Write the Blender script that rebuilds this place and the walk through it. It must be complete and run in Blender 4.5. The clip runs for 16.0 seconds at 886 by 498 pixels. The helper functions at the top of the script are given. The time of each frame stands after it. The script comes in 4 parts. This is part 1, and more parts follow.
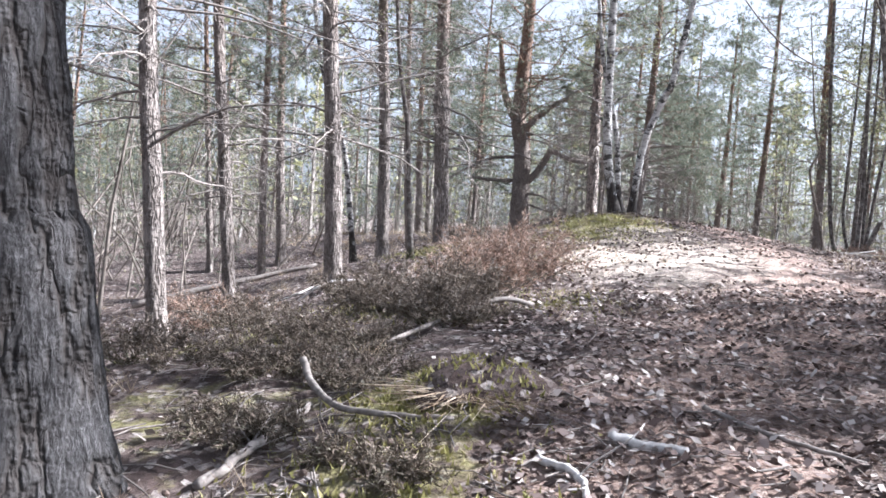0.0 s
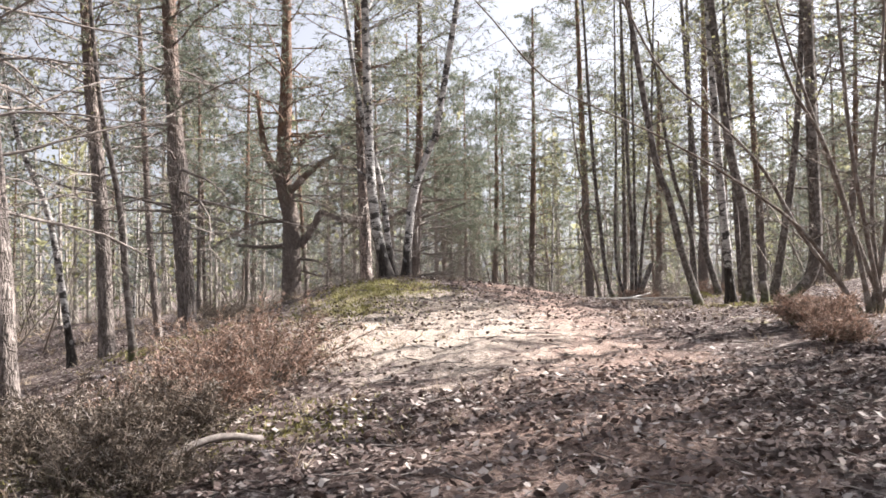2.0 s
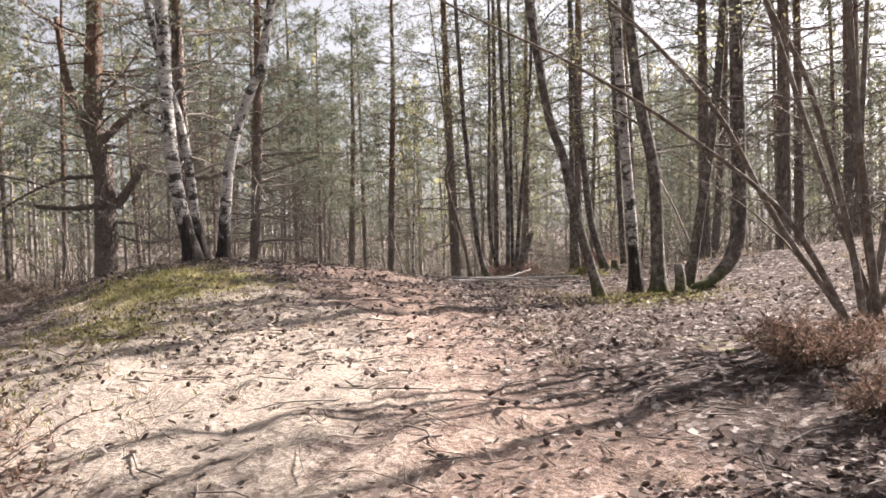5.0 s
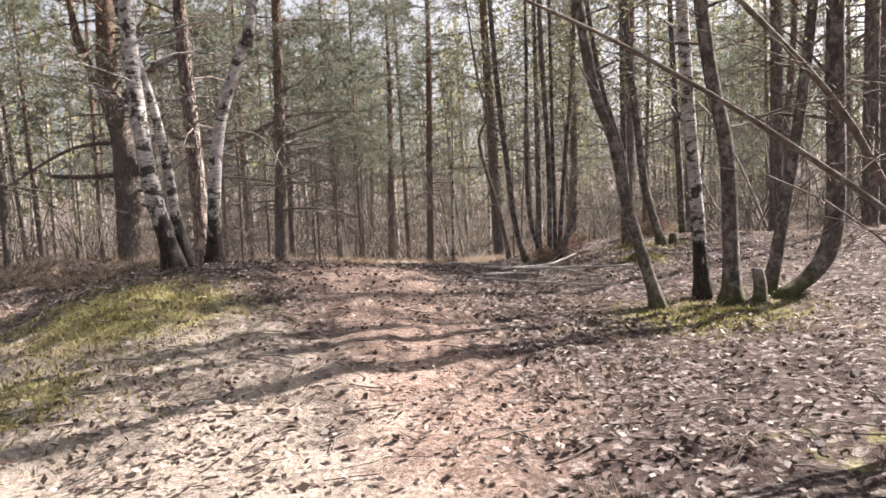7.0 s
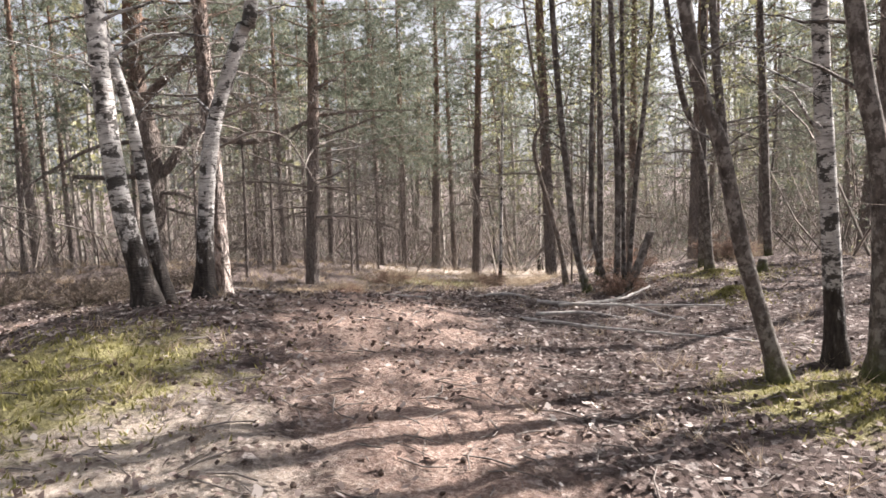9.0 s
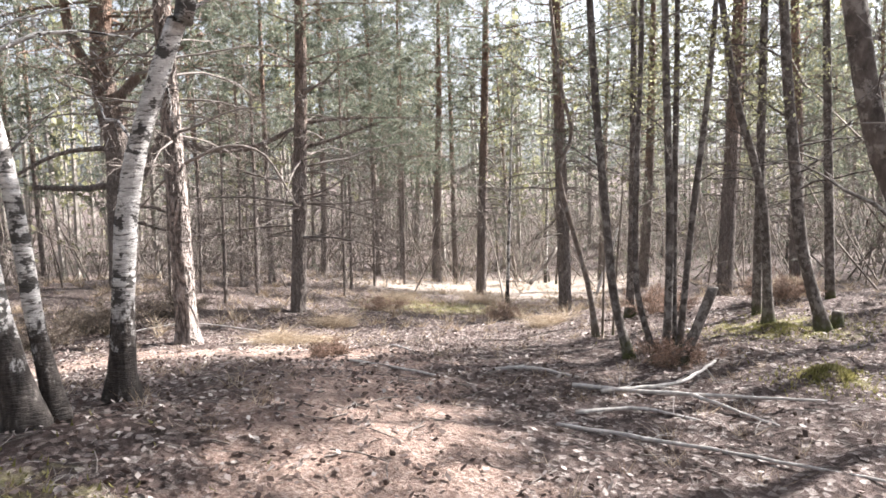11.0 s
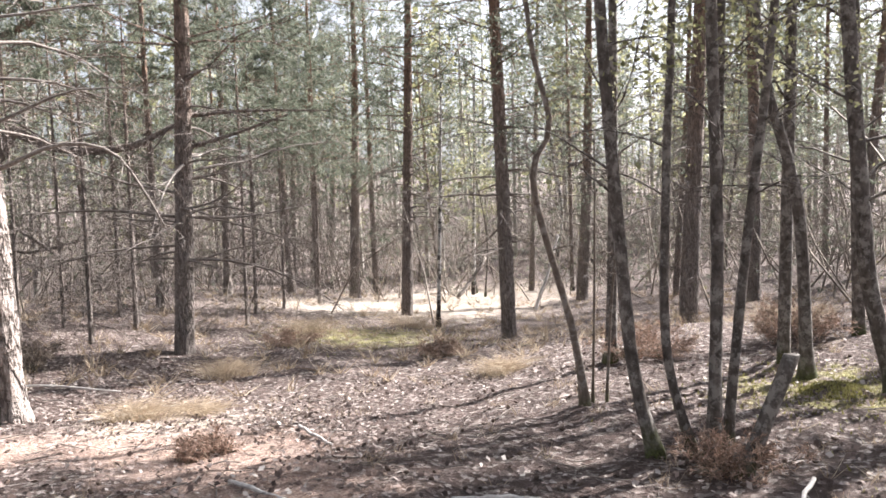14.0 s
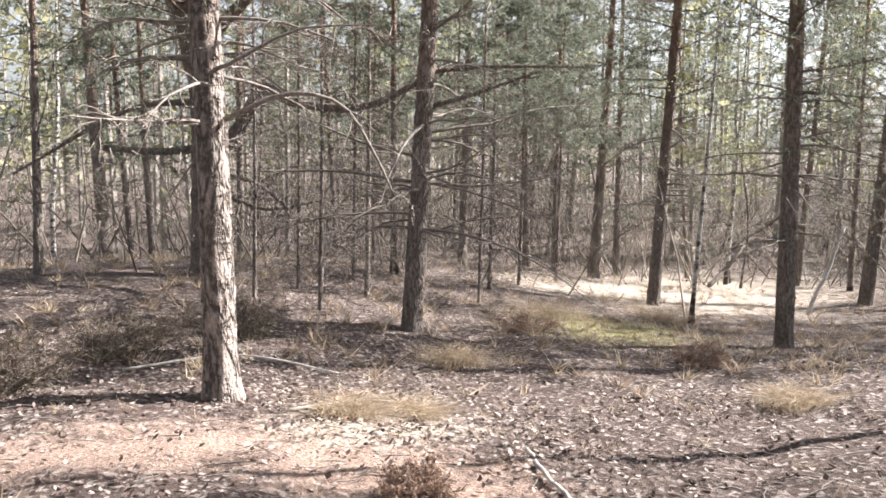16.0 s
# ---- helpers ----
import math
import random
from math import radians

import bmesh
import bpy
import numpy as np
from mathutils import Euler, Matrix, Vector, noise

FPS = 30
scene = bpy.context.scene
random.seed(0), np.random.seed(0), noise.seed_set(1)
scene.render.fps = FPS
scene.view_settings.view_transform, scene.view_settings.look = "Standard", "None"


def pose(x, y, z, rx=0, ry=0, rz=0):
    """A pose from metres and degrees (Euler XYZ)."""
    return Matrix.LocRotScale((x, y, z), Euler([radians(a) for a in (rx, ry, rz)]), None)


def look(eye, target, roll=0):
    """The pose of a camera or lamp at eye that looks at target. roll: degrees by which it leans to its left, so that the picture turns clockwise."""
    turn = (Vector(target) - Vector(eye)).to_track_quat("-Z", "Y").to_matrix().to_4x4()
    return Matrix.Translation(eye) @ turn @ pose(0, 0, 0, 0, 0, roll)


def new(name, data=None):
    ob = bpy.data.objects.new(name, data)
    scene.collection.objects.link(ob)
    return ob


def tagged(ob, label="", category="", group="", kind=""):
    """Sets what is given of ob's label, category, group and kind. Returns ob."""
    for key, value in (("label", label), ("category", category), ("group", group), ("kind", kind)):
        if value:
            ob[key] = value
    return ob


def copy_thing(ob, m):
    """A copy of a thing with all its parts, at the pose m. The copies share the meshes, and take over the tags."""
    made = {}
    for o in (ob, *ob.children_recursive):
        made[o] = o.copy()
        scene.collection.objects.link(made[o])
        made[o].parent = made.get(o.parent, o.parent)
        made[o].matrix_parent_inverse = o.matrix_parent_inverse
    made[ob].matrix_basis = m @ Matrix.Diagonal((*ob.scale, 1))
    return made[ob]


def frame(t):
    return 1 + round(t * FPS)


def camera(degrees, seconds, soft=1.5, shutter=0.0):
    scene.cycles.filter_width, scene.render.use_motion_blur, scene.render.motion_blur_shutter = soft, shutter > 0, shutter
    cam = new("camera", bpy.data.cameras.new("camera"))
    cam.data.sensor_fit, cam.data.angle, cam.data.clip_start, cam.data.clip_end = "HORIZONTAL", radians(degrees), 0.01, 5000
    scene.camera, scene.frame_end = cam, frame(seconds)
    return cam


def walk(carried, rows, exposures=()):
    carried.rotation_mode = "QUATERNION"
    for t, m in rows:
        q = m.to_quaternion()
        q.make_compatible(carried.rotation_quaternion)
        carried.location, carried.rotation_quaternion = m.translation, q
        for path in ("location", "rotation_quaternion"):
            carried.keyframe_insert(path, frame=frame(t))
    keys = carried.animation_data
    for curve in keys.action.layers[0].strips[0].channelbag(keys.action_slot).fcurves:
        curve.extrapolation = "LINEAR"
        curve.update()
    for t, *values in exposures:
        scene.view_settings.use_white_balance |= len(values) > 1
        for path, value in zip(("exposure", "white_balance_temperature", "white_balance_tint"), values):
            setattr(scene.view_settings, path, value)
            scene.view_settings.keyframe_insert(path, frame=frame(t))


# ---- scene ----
cam = camera(58.2, 16.0, soft=1.65)
PATH = [
    (0, (0.000, 0.000, 1.450), (-0.126, 1.995, 1.379), 3.57),
    (0.5, (0.114, 0.375, 1.479), (0.192, 2.373, 1.427), 3.37),
    (1, (0.179, 0.760, 1.528), (0.365, 2.752, 1.516), 3.37),
    (1.5, (0.301, 1.167, 1.590), (0.515, 3.154, 1.661), 1.95),
    (2, (0.397, 1.611, 1.624), (0.799, 3.568, 1.713), -1.41),
    (2.5, (0.502, 2.028, 1.657), (0.934, 3.979, 1.747), -1.73),
    (3, (0.636, 2.443, 1.733), (1.150, 4.375, 1.766), 0.21),
    (3.5, (0.758, 2.864, 1.813), (1.421, 4.751, 1.842), -1.59),
    (4, (0.939, 3.267, 1.908), (1.628, 5.145, 1.936), -1.81),
    (4.5, (1.106, 3.725, 1.920), (1.822, 5.593, 1.945), -1.73),
    (5, (1.297, 4.155, 1.973), (2.027, 6.016, 1.930), -1.94),
    (5.2, (1.359, 4.293, 2.035), (2.054, 6.167, 1.972), -1.92),
    (7.3, (2.205, 5.675, 2.487), (2.805, 7.574, 2.296), -3.27),
    (7.5, (2.277, 5.837, 2.472), (2.874, 7.736, 2.283), -3.27),
    (8, (2.412, 6.222, 2.529), (3.000, 8.124, 2.341), -2.36),
    (8.5, (2.507, 6.637, 2.579), (3.076, 8.545, 2.393), -1.85),
    (9, (2.621, 7.047, 2.597), (3.110, 8.978, 2.416), -2.39),
    (9.2, (2.649, 7.218, 2.622), (3.114, 9.154, 2.435), -2.37),
    (11.3, (3.088, 9.128, 2.996), (3.581, 11.057, 2.805), -1.80),
    (11.5, (3.120, 9.306, 3.012), (3.615, 11.234, 2.824), -1.90),
    (12, (3.191, 9.742, 3.021), (3.756, 11.651, 2.825), -1.95),
    (12.5, (3.257, 10.126, 3.053), (3.899, 12.009, 2.855), -2.50),
    (13, (3.386, 10.533, 3.062), (4.034, 12.415, 2.865), -2.90),
    (13.5, (3.483, 10.949, 3.017), (4.181, 12.815, 2.842), -2.03),
    (14, (3.590, 11.378, 2.998), (4.281, 13.245, 2.806), -2.13),
    (14.5, (3.662, 11.777, 2.995), (4.299, 13.663, 2.803), -1.69),
    (15, (3.713, 12.108, 2.987), (4.204, 14.034, 2.762), -1.70),
    (15.5, (3.780, 12.487, 2.968), (4.036, 14.457, 2.733), -0.01),
    (16, (3.744, 12.894, 2.969), (3.866, 14.874, 2.713), 0.20),
]
walk(cam, [(t, look(eye, target, roll)) for t, eye, target, roll in PATH],
     exposures=((0.0, 2.16, 5450, 13), (1.0, 2.06, 5700, 14), (1.5, 1.98, 6050, 14.5), (2.5, 1.86, 6250, 15), (3.5, 1.8, 6500, 16), (5.0, 1.7, 6500, 17), (8.5, 1.77, 6350, 16), (11.5, 2.3, 6050, 13), (14.0, 2.22, 6050, 13), (16.0, 2.05, 6150, 12)))

# ---------------------------------------------------------------- light
world = bpy.data.worlds.new("world")
scene.world = world
world.use_nodes = True
wn = world.node_tree
SUN_AZ, SUN_EL = 78.0, 37.0          # degrees clockwise from +y, degrees above the horizon
sky = wn.nodes.new("ShaderNodeTexSky")
sky.sky_type = "NISHITA"
sky.sun_disc = False
sky.sun_elevation, sky.sun_rotation = radians(SUN_EL), radians(SUN_AZ)
sky.air_density, sky.dust_density, sky.ozone_density = 1.0, 3.0, 1.0
haze = wn.nodes.new("ShaderNodeHueSaturation")        # thin white spring haze
haze.inputs["Saturation"].default_value = 0.22
wn.links.new(sky.outputs[0], haze.inputs["Color"])
wn.links.new(haze.outputs[0], wn.nodes["Background"].inputs[0])
wn.nodes["Background"].inputs[1].default_value = 0.062
sun_to = Vector((math.sin(radians(SUN_AZ)) * math.cos(radians(SUN_EL)), math.cos(radians(SUN_AZ)) * math.cos(radians(SUN_EL)), math.sin(radians(SUN_EL))))
sun = new("sun", bpy.data.lights.new("sun", "SUN"))
sun.data.energy, sun.data.angle, sun.data.color = 5.0, radians(0.55), (1.0, 0.93, 0.83)
sun.matrix_world = look((0, 0, 40), Vector((0, 0, 40)) - sun_to)

# ---------------------------------------------------------------- terrain
HILL_COEF = (-0.05, -0.24, -0.42, 0.05, 0.25, -0.21, 0.33, 0.12, -0.11, 0.16, -0.6, -0.01, 0.02, 0.14, 0.44, -0.01, 0.15, 0.5, -0.27, 0.45, -0.37, -0.06, 0.45, 0.25, 0.06, -0.49, -0.01, 0.07, -0.13, 0.56, 0.37, -0.21, 0.41, 0.88, -0.49, 1.38, 0.15, -0.42, -0.26, 0.04, 0.67, -0.19, 0.27, -0.71, 0.41, -0.94, 2.33, -0.04, 1.28, 0.22)
HILLS = [(x, y, 2.6) for y in (-1, 3, 7, 11, 15, 19) for x in (-6, -2, 2, 6, 10)]
HILLS += [(x, y, 6.0) for y in (-8, 25, 33, 43) for x in (-14, -5, 4, 13)] + [(22, 8, 7.0), (-16, 8, 7.0), (22, 22, 7.0), (2.1, 13.2, 1.0)]
TRAIL = np.array([(-0.3, -6.0), (0.1, 0.0), (0.9, 3.3), (2.4, 6.3), (3.0, 9.0), (3.6, 12.0), (3.9, 14.5), (4.0, 17.0), (3.2, 17.8), (1.0, 17.5), (-3.0, 17.0)])


def rise(x, y):
    """Height of the bare ground, for arrays or numbers."""
    x, y = np.asarray(x, float), np.asarray(y, float)
    z = -0.9 + 1.75 * np.exp(-(((x - 5) / 14) ** 2 + ((y - 9) / 16) ** 2))
    for c, (a, b, s) in zip(HILL_COEF, HILLS):
        z = z + c * np.exp(-((x - a) ** 2 + (y - b) ** 2) / (2 * s * s))
    return z


def waves(x, y, scale, seed):
    """Cheap smooth noise for arrays, about -1 to 1."""
    rng = np.random.default_rng(seed)
    total = 0
    for k in range(7):
        a, p = rng.uniform(0, 2 * np.pi), rng.uniform(0, 2 * np.pi)
        f = scale * rng.uniform(0.6, 1.8)
        total = total + np.sin(f * (x * np.cos(a) + y * np.sin(a)) + p + 1.3 * np.sin(f * 0.7 * (y * np.cos(a) - x * np.sin(a)) + 2 * p))
    return total / 3.2


def height(x, y):
    x, y = np.asarray(x, float), np.asarray(y, float)
    near = np.exp(-np.clip(np.hypot(x - 3, y - 9) - 14, 0, None) / 8)
    return rise(x, y) + 0.03 * waves(x, y, 1.6, 3) + near * (0.018 * waves(x, y, 5.5, 4) + 0.010 * waves(x, y, 17, 5) + 0.006 * waves(x, y, 45, 6))


def trail_gap(x, y):
    """Distance from the trodden line."""
    x, y = np.asarray(x, float), np.asarray(y, float)
    best = np.full(np.broadcast(x, y).shape, 1e9)
    for (ax, ay), (bx, by) in zip(TRAIL[:-1], TRAIL[1:]):
        dx, dy = bx - ax, by - ay
        t = np.clip(((x - ax) * dx + (y - ay) * dy) / (dx * dx + dy * dy), 0, 1)
        best = np.minimum(best, np.hypot(x - ax - t * dx, y - ay - t * dy))
    return best


# ---------------------------------------------------------------- materials
def nodes_of(name, rough=0.9):
    m = bpy.data.materials.new(name)
    m.use_nodes = True
    nt = m.node_tree
    b = nt.nodes["Principled BSDF"]
    b.inputs["Roughness"].default_value = rough
    b.inputs["Specular IOR Level"].default_value = 0.25
    return m, nt, b


def coords(nt, scale=(1, 1, 1), kind="Object"):
    tc, mp = nt.nodes.new("ShaderNodeTexCoord"), nt.nodes.new("ShaderNodeMapping")
    mp.inputs["Scale"].default_value = scale
    nt.links.new(tc.outputs[kind], mp.inputs[0])
    return mp.outputs[0]


def noise_tex(nt, vec, scale, detail=4.0, rough=0.6):
    n = nt.nodes.new("ShaderNodeTexNoise")
    n.inputs["Scale"].default_value, n.inputs["Detail"].default_value, n.inputs["Roughness"].default_value = scale, detail, rough
    nt.links.new(vec, n.inputs["Vector"])
    return n.outputs["Fac"]


def ramp(nt, fac, stops):
    r = nt.nodes.new("ShaderNodeValToRGB")
    e = r.color_ramp.elements
    while len(e) < len(stops):
        e.new(0.5)
    for s, (p, c) in zip(e, stops):
        s.position, s.color = p, (*c, 1) if len(c) == 3 else (c[0], c[0], c[0], 1)
    nt.links.new(fac, r.inputs[0])
    return r.outputs[0]


def mixed(nt, fac, a, b, kind="MIX"):
    m = nt.nodes.new("ShaderNodeMix")
    m.data_type, m.blend_type = "RGBA", kind
    for sock, v in ((m.inputs[0], fac), (m.inputs[6], a), (m.inputs[7], b)):
        if isinstance(v, (int, float)):
            sock.default_value = v
        elif isinstance(v, tuple):
            sock.default_value = (*v, 1)
        else:
            nt.links.new(v, sock)
    return m.outputs[2]


def bump(nt, b, h, strength, dist):
    n = nt.nodes.new("ShaderNodeBump")
    n.inputs["Strength"].default_value, n.inputs["Distance"].default_value = strength, dist
    nt.links.new(h, n.inputs["Height"])
    nt.links.new(n.outputs[0], b.inputs["Normal"])


def maths(nt, op, a, b):
    n = nt.nodes.new("ShaderNodeMath")
    n.operation = op
    for sock, v in zip(n.inputs, (a, b)):
        if isinstance(v, (int, float)):
            sock.default_value = v
        else:
            nt.links.new(v, sock)
    return n.outputs[0]


def height_of(nt):
    tc, sp = nt.nodes.new("ShaderNodeTexCoord"), nt.nodes.new("ShaderNodeSeparateXYZ")
    nt.links.new(tc.outputs["Object"], sp.inputs[0])
    return sp.outputs[2]


def attr(nt, name):
    a = nt.nodes.new("ShaderNodeAttribute")
    a.attribute_name = name
    return a.outputs["Fac"]


def bark_pine(name="pine_bark", stretch=0.26, scale=19, dark=(0.135, 0.112, 0.10), half=(0.26, 0.222, 0.198), pale=(0.45, 0.395, 0.36), wash=0.28, depth=0.03, cross_scale=16, cracks=0.58):
    m, nt, b = nodes_of(name, 0.92)
    big = noise_tex(nt, coords(nt, (1, 1, stretch)), scale, 3, 0.55)
    cross = noise_tex(nt, coords(nt, (0.8, 0.8, 1.1)), cross_scale, 3, 0.6)
    ridge = maths(nt, "ABSOLUTE", maths(nt, "SUBTRACT", big, 0.5), 0)
    ridge = maths(nt, "ADD", ridge, maths(nt, "MULTIPLY", maths(nt, "ABSOLUTE", maths(nt, "SUBTRACT", cross, 0.5), 0), 0.35))
    edge = ramp(nt, ridge, [(0.02, (0,)), (0.09, (0.7,)), (0.2, (1,))])
    fine = noise_tex(nt, coords(nt, (1, 1, 0.35)), 60, 5, 0.75)
    low = ramp(nt, fine, [(0.3, dark), (0.52, half), (0.72, pale)])
    high = ramp(nt, fine, [(0.3, (0.15, 0.085, 0.055)), (0.6, (0.29, 0.175, 0.115)), (0.8, (0.40, 0.28, 0.20))])
    up = maths(nt, "ADD", height_of(nt), maths(nt, "MULTIPLY", noise_tex(nt, coords(nt), 1.3), 2.5))
    col = mixed(nt, ramp(nt, maths(nt, "MULTIPLY", up, 0.1), [(0.38, (0,)), (0.72, (1,))]), low, high)
    blotch = noise_tex(nt, coords(nt, (1, 1, 0.5)), 5, 3, 0.6)
    col = mixed(nt, ramp(nt, blotch, [(0.45, (0,)), (0.7, (wash,))]), col, (0.45, 0.41, 0.38))
    col = mixed(nt, edge, mixed(nt, cracks, col, (0.045, 0.036, 0.031)), col)
    nt.links.new(col, b.inputs["Base Color"])
    bump(nt, b, maths(nt, "ADD", edge, maths(nt, "MULTIPLY", fine, 0.4)), 1.0, depth)
    return m


def bark_birch():
    """White skin with short dark lenticels, black diamond scars and a cracked black foot."""
    m, nt, b = nodes_of("birch_bark", 0.75)
    skin = ramp(nt, noise_tex(nt, coords(nt, (1, 1, 2.5)), 7, 5, 0.7), [(0.32, (0.27, 0.25, 0.235)), (0.5, (0.47, 0.45, 0.43)), (0.68, (0.72, 0.70, 0.67))])
    marks = noise_tex(nt, coords(nt, (1, 1, 5)), 13, 4, 0.65)
    col = mixed(nt, ramp(nt, marks, [(0.36, (1,)), (0.45, (0,))]), skin, (0.09, 0.078, 0.07))
    scars = noise_tex(nt, coords(nt, (1, 1, 1.5)), 5.5, 4, 0.72)
    col = mixed(nt, ramp(nt, scars, [(0.515, (0,)), (0.555, (0.95,))]), col, (0.045, 0.04, 0.036))
    low = maths(nt, "SUBTRACT", maths(nt, "MULTIPLY", noise_tex(nt, coords(nt, (1, 1, 0.5)), 9, 4, 0.7), 1.25), height_of(nt))
    foot = ramp(nt, noise_tex(nt, coords(nt, (1, 1, 0.3)), 34, 4, 0.7), [(0.35, (0.018, 0.015, 0.013)), (0.6, (0.06, 0.05, 0.044)), (0.75, (0.20, 0.18, 0.165))])
    col = mixed(nt, ramp(nt, low, [(0.08, (0,)), (0.2, (1,))]), col, foot)
    nt.links.new(col, b.inputs["Base Color"])
    bump(nt, b, maths(nt, "SUBTRACT", marks, scars), 0.7, 0.02)
    return m


def bark_young(name, dark, pale, moss_top=0.35):
    m, nt, b = nodes_of(name, 0.88)
    n = noise_tex(nt, coords(nt, (1, 1, 0.6)), 22, 5, 0.65)
    col = ramp(nt, n, [(0.32, dark), (0.55, tuple(0.5 * (p + q) for p, q in zip(dark, pale))), (0.72, pale)])
    blot = noise_tex(nt, coords(nt, (1, 1, 0.9)), 13, 6, 0.75)
    col = mixed(nt, ramp(nt, blot, [(0.5, (0,)), (0.58, (0.6,))]), col, (0.32, 0.295, 0.27))
    low = maths(nt, "SUBTRACT", maths(nt, "MULTIPLY", noise_tex(nt, coords(nt), 9), moss_top * 2.2), height_of(nt))
    moss = ramp(nt, noise_tex(nt, coords(nt), 60), [(0.3, (0.025, 0.03, 0.012)), (0.7, (0.10, 0.115, 0.03))])
    col = mixed(nt, ramp(nt, low, [(0.02, (0,)), (0.2, (0.85,))]), col, moss)
    nt.links.new(col, b.inputs["Base Color"])
    bump(nt, b, n, 0.6, 0.01)
    return m


def wood_mat(name, dark, pale, scale=30):
    m, nt, b = nodes_of(name, 0.9)
    n = noise_tex(nt, coords(nt), scale, 4, 0.65)
    nt.links.new(ramp(nt, n, [(0.3, dark), (0.7, pale)]), b.inputs["Base Color"])
    bump(nt, b, n, 0.4, 0.006)
    return m


def leafy(name, stops, through_amount=0.35, rough=0.7):
    """Thin foliage: each piece its own tone, some light shining through."""
    m, nt, b = nodes_of(name, rough)
    g = nt.nodes.new("ShaderNodeNewGeometry")
    col = ramp(nt, g.outputs["Random Per Island"], stops)
    nt.links.new(col, b.inputs["Base Color"])
    if through_amount:
        tl, mx = nt.nodes.new("ShaderNodeBsdfTranslucent"), nt.nodes.new("ShaderNodeMixShader")
        nt.links.new(col, tl.inputs[0])
        mx.inputs[0].default_value = through_amount
        nt.links.new(b.outputs[0], mx.inputs[1])
        nt.links.new(tl.outputs[0], mx.inputs[2])
        nt.links.new(mx.outputs[0], nt.nodes["Material Output"].inputs[0])
    return m


def ground_mat():
    m, nt, b = nodes_of("forest_floor", 0.95)
    v = coords(nt)
    fine = noise_tex(nt, v, 42, 6, 0.75)
    mid = noise_tex(nt, v, 5, 5, 0.65)
    cells = nt.nodes.new("ShaderNodeTexVoronoi")
    cells.inputs["Scale"].default_value = 26
    nt.links.new(mixed(nt, 0.05, v, nt.nodes.new("ShaderNodeTexNoise").outputs["Color"], "ADD"), cells.inputs["Vector"])
    sep = nt.nodes.new("ShaderNodeSeparateColor")
    nt.links.new(cells.outputs["Color"], sep.inputs[0])
    litter = ramp(nt, sep.outputs[0], [(0.0, (0.045, 0.033, 0.03)), (0.45, (0.10, 0.07, 0.062)), (0.8, (0.20, 0.16, 0.145)), (1.0, (0.48, 0.43, 0.40))])
    litter = mixed(nt, ramp(nt, fine, [(0.35, (0.85,)), (0.6, (0,))]), litter, (0.07, 0.05, 0.042))
    trod = ramp(nt, fine, [(0.28, (0.11, 0.06, 0.047)), (0.5, (0.335, 0.235, 0.19)), (0.7, (0.58, 0.48, 0.415))])
    grass = ramp(nt, fine, [(0.3, (0.30, 0.235, 0.18)), (0.65, (0.66, 0.58, 0.50))])
    moss = ramp(nt, fine, [(0.3, (0.11, 0.105, 0.038)), (0.7, (0.35, 0.32, 0.135))])
    jag = maths(nt, "MULTIPLY", maths(nt, "SUBTRACT", mid, 0.5), 1.6)
    col = mixed(nt, ramp(nt, maths(nt, "ADD", attr(nt, "trod"), jag), [(0.35, (0,)), (0.95, (0.9,))]), litter, trod)
    # bleached grass, which also paints the sunlit patches of the floor
    col = mixed(nt, ramp(nt, maths(nt, "ADD", attr(nt, "dry"), jag), [(0.4, (0,)), (0.8, (0.8,))]), col, grass)
    col = mixed(nt, ramp(nt, maths(nt, "ADD", attr(nt, "moss"), jag), [(0.45, (0,)), (0.75, (0.85,))]), col, moss)
    nt.links.new(col, b.inputs["Base Color"])
    bump(nt, b, maths(nt, "ADD", maths(nt, "MULTIPLY", cells.outputs["Distance"], 0.6), fine), 0.9, 0.035)
    return m


PINE, BIRCH = bark_pine(), bark_birch()
# wide old furrows, with the shade on this trunk put into the dark tones
SHADED_OLDBARK = bark_pine("shaded_old_pine_bark", 0.24, 7.0, (0.028, 0.026, 0.027), (0.065, 0.062, 0.063), (0.19, 0.185, 0.185), 0.04, 0.16, 7, 0.8)
# lighter copy of the pine bark: the sun on this trunk is in the colour
SUNLIT_BARK = bark_pine("sunlit_pine_bark", 0.33, 9, (0.24, 0.185, 0.16), (0.46, 0.39, 0.35), (0.70, 0.64, 0.60), 0.5, 0.09, 9, 0.78)
ALDER = bark_young("grey_bark", (0.04, 0.033, 0.029), (0.175, 0.15, 0.133), 0.2)
HAZEL = bark_young("hazel_bark", (0.09, 0.07, 0.055), (0.22, 0.18, 0.15), 0.12)
DEAD = wood_mat("dead_branch_wood", (0.095, 0.08, 0.07), (0.30, 0.265, 0.24))
GREYWOOD = wood_mat("weathered_wood", (0.29, 0.265, 0.245), (0.64, 0.61, 0.58), 22)
BRUSH = wood_mat("brushwood", (0.075, 0.062, 0.053), (0.33, 0.285, 0.245), 3)
# distant trunks: the haze before them is mixed into this paler wood colour
HAZED_WOOD = wood_mat("hazed_trunk_wood", (0.17, 0.15, 0.135), (0.40, 0.365, 0.33), 2)
NEEDLE = leafy("pine_needles", [(0, (0.085, 0.10, 0.072)), (0.6, (0.17, 0.19, 0.14)), (1, (0.32, 0.335, 0.26))], 0.5, 0.5)
YOUNG = leafy("young_leaves", [(0, (0.19, 0.19, 0.095)), (0.6, (0.29, 0.285, 0.15)), (1, (0.43, 0.415, 0.26))], 0.55, 0.5)
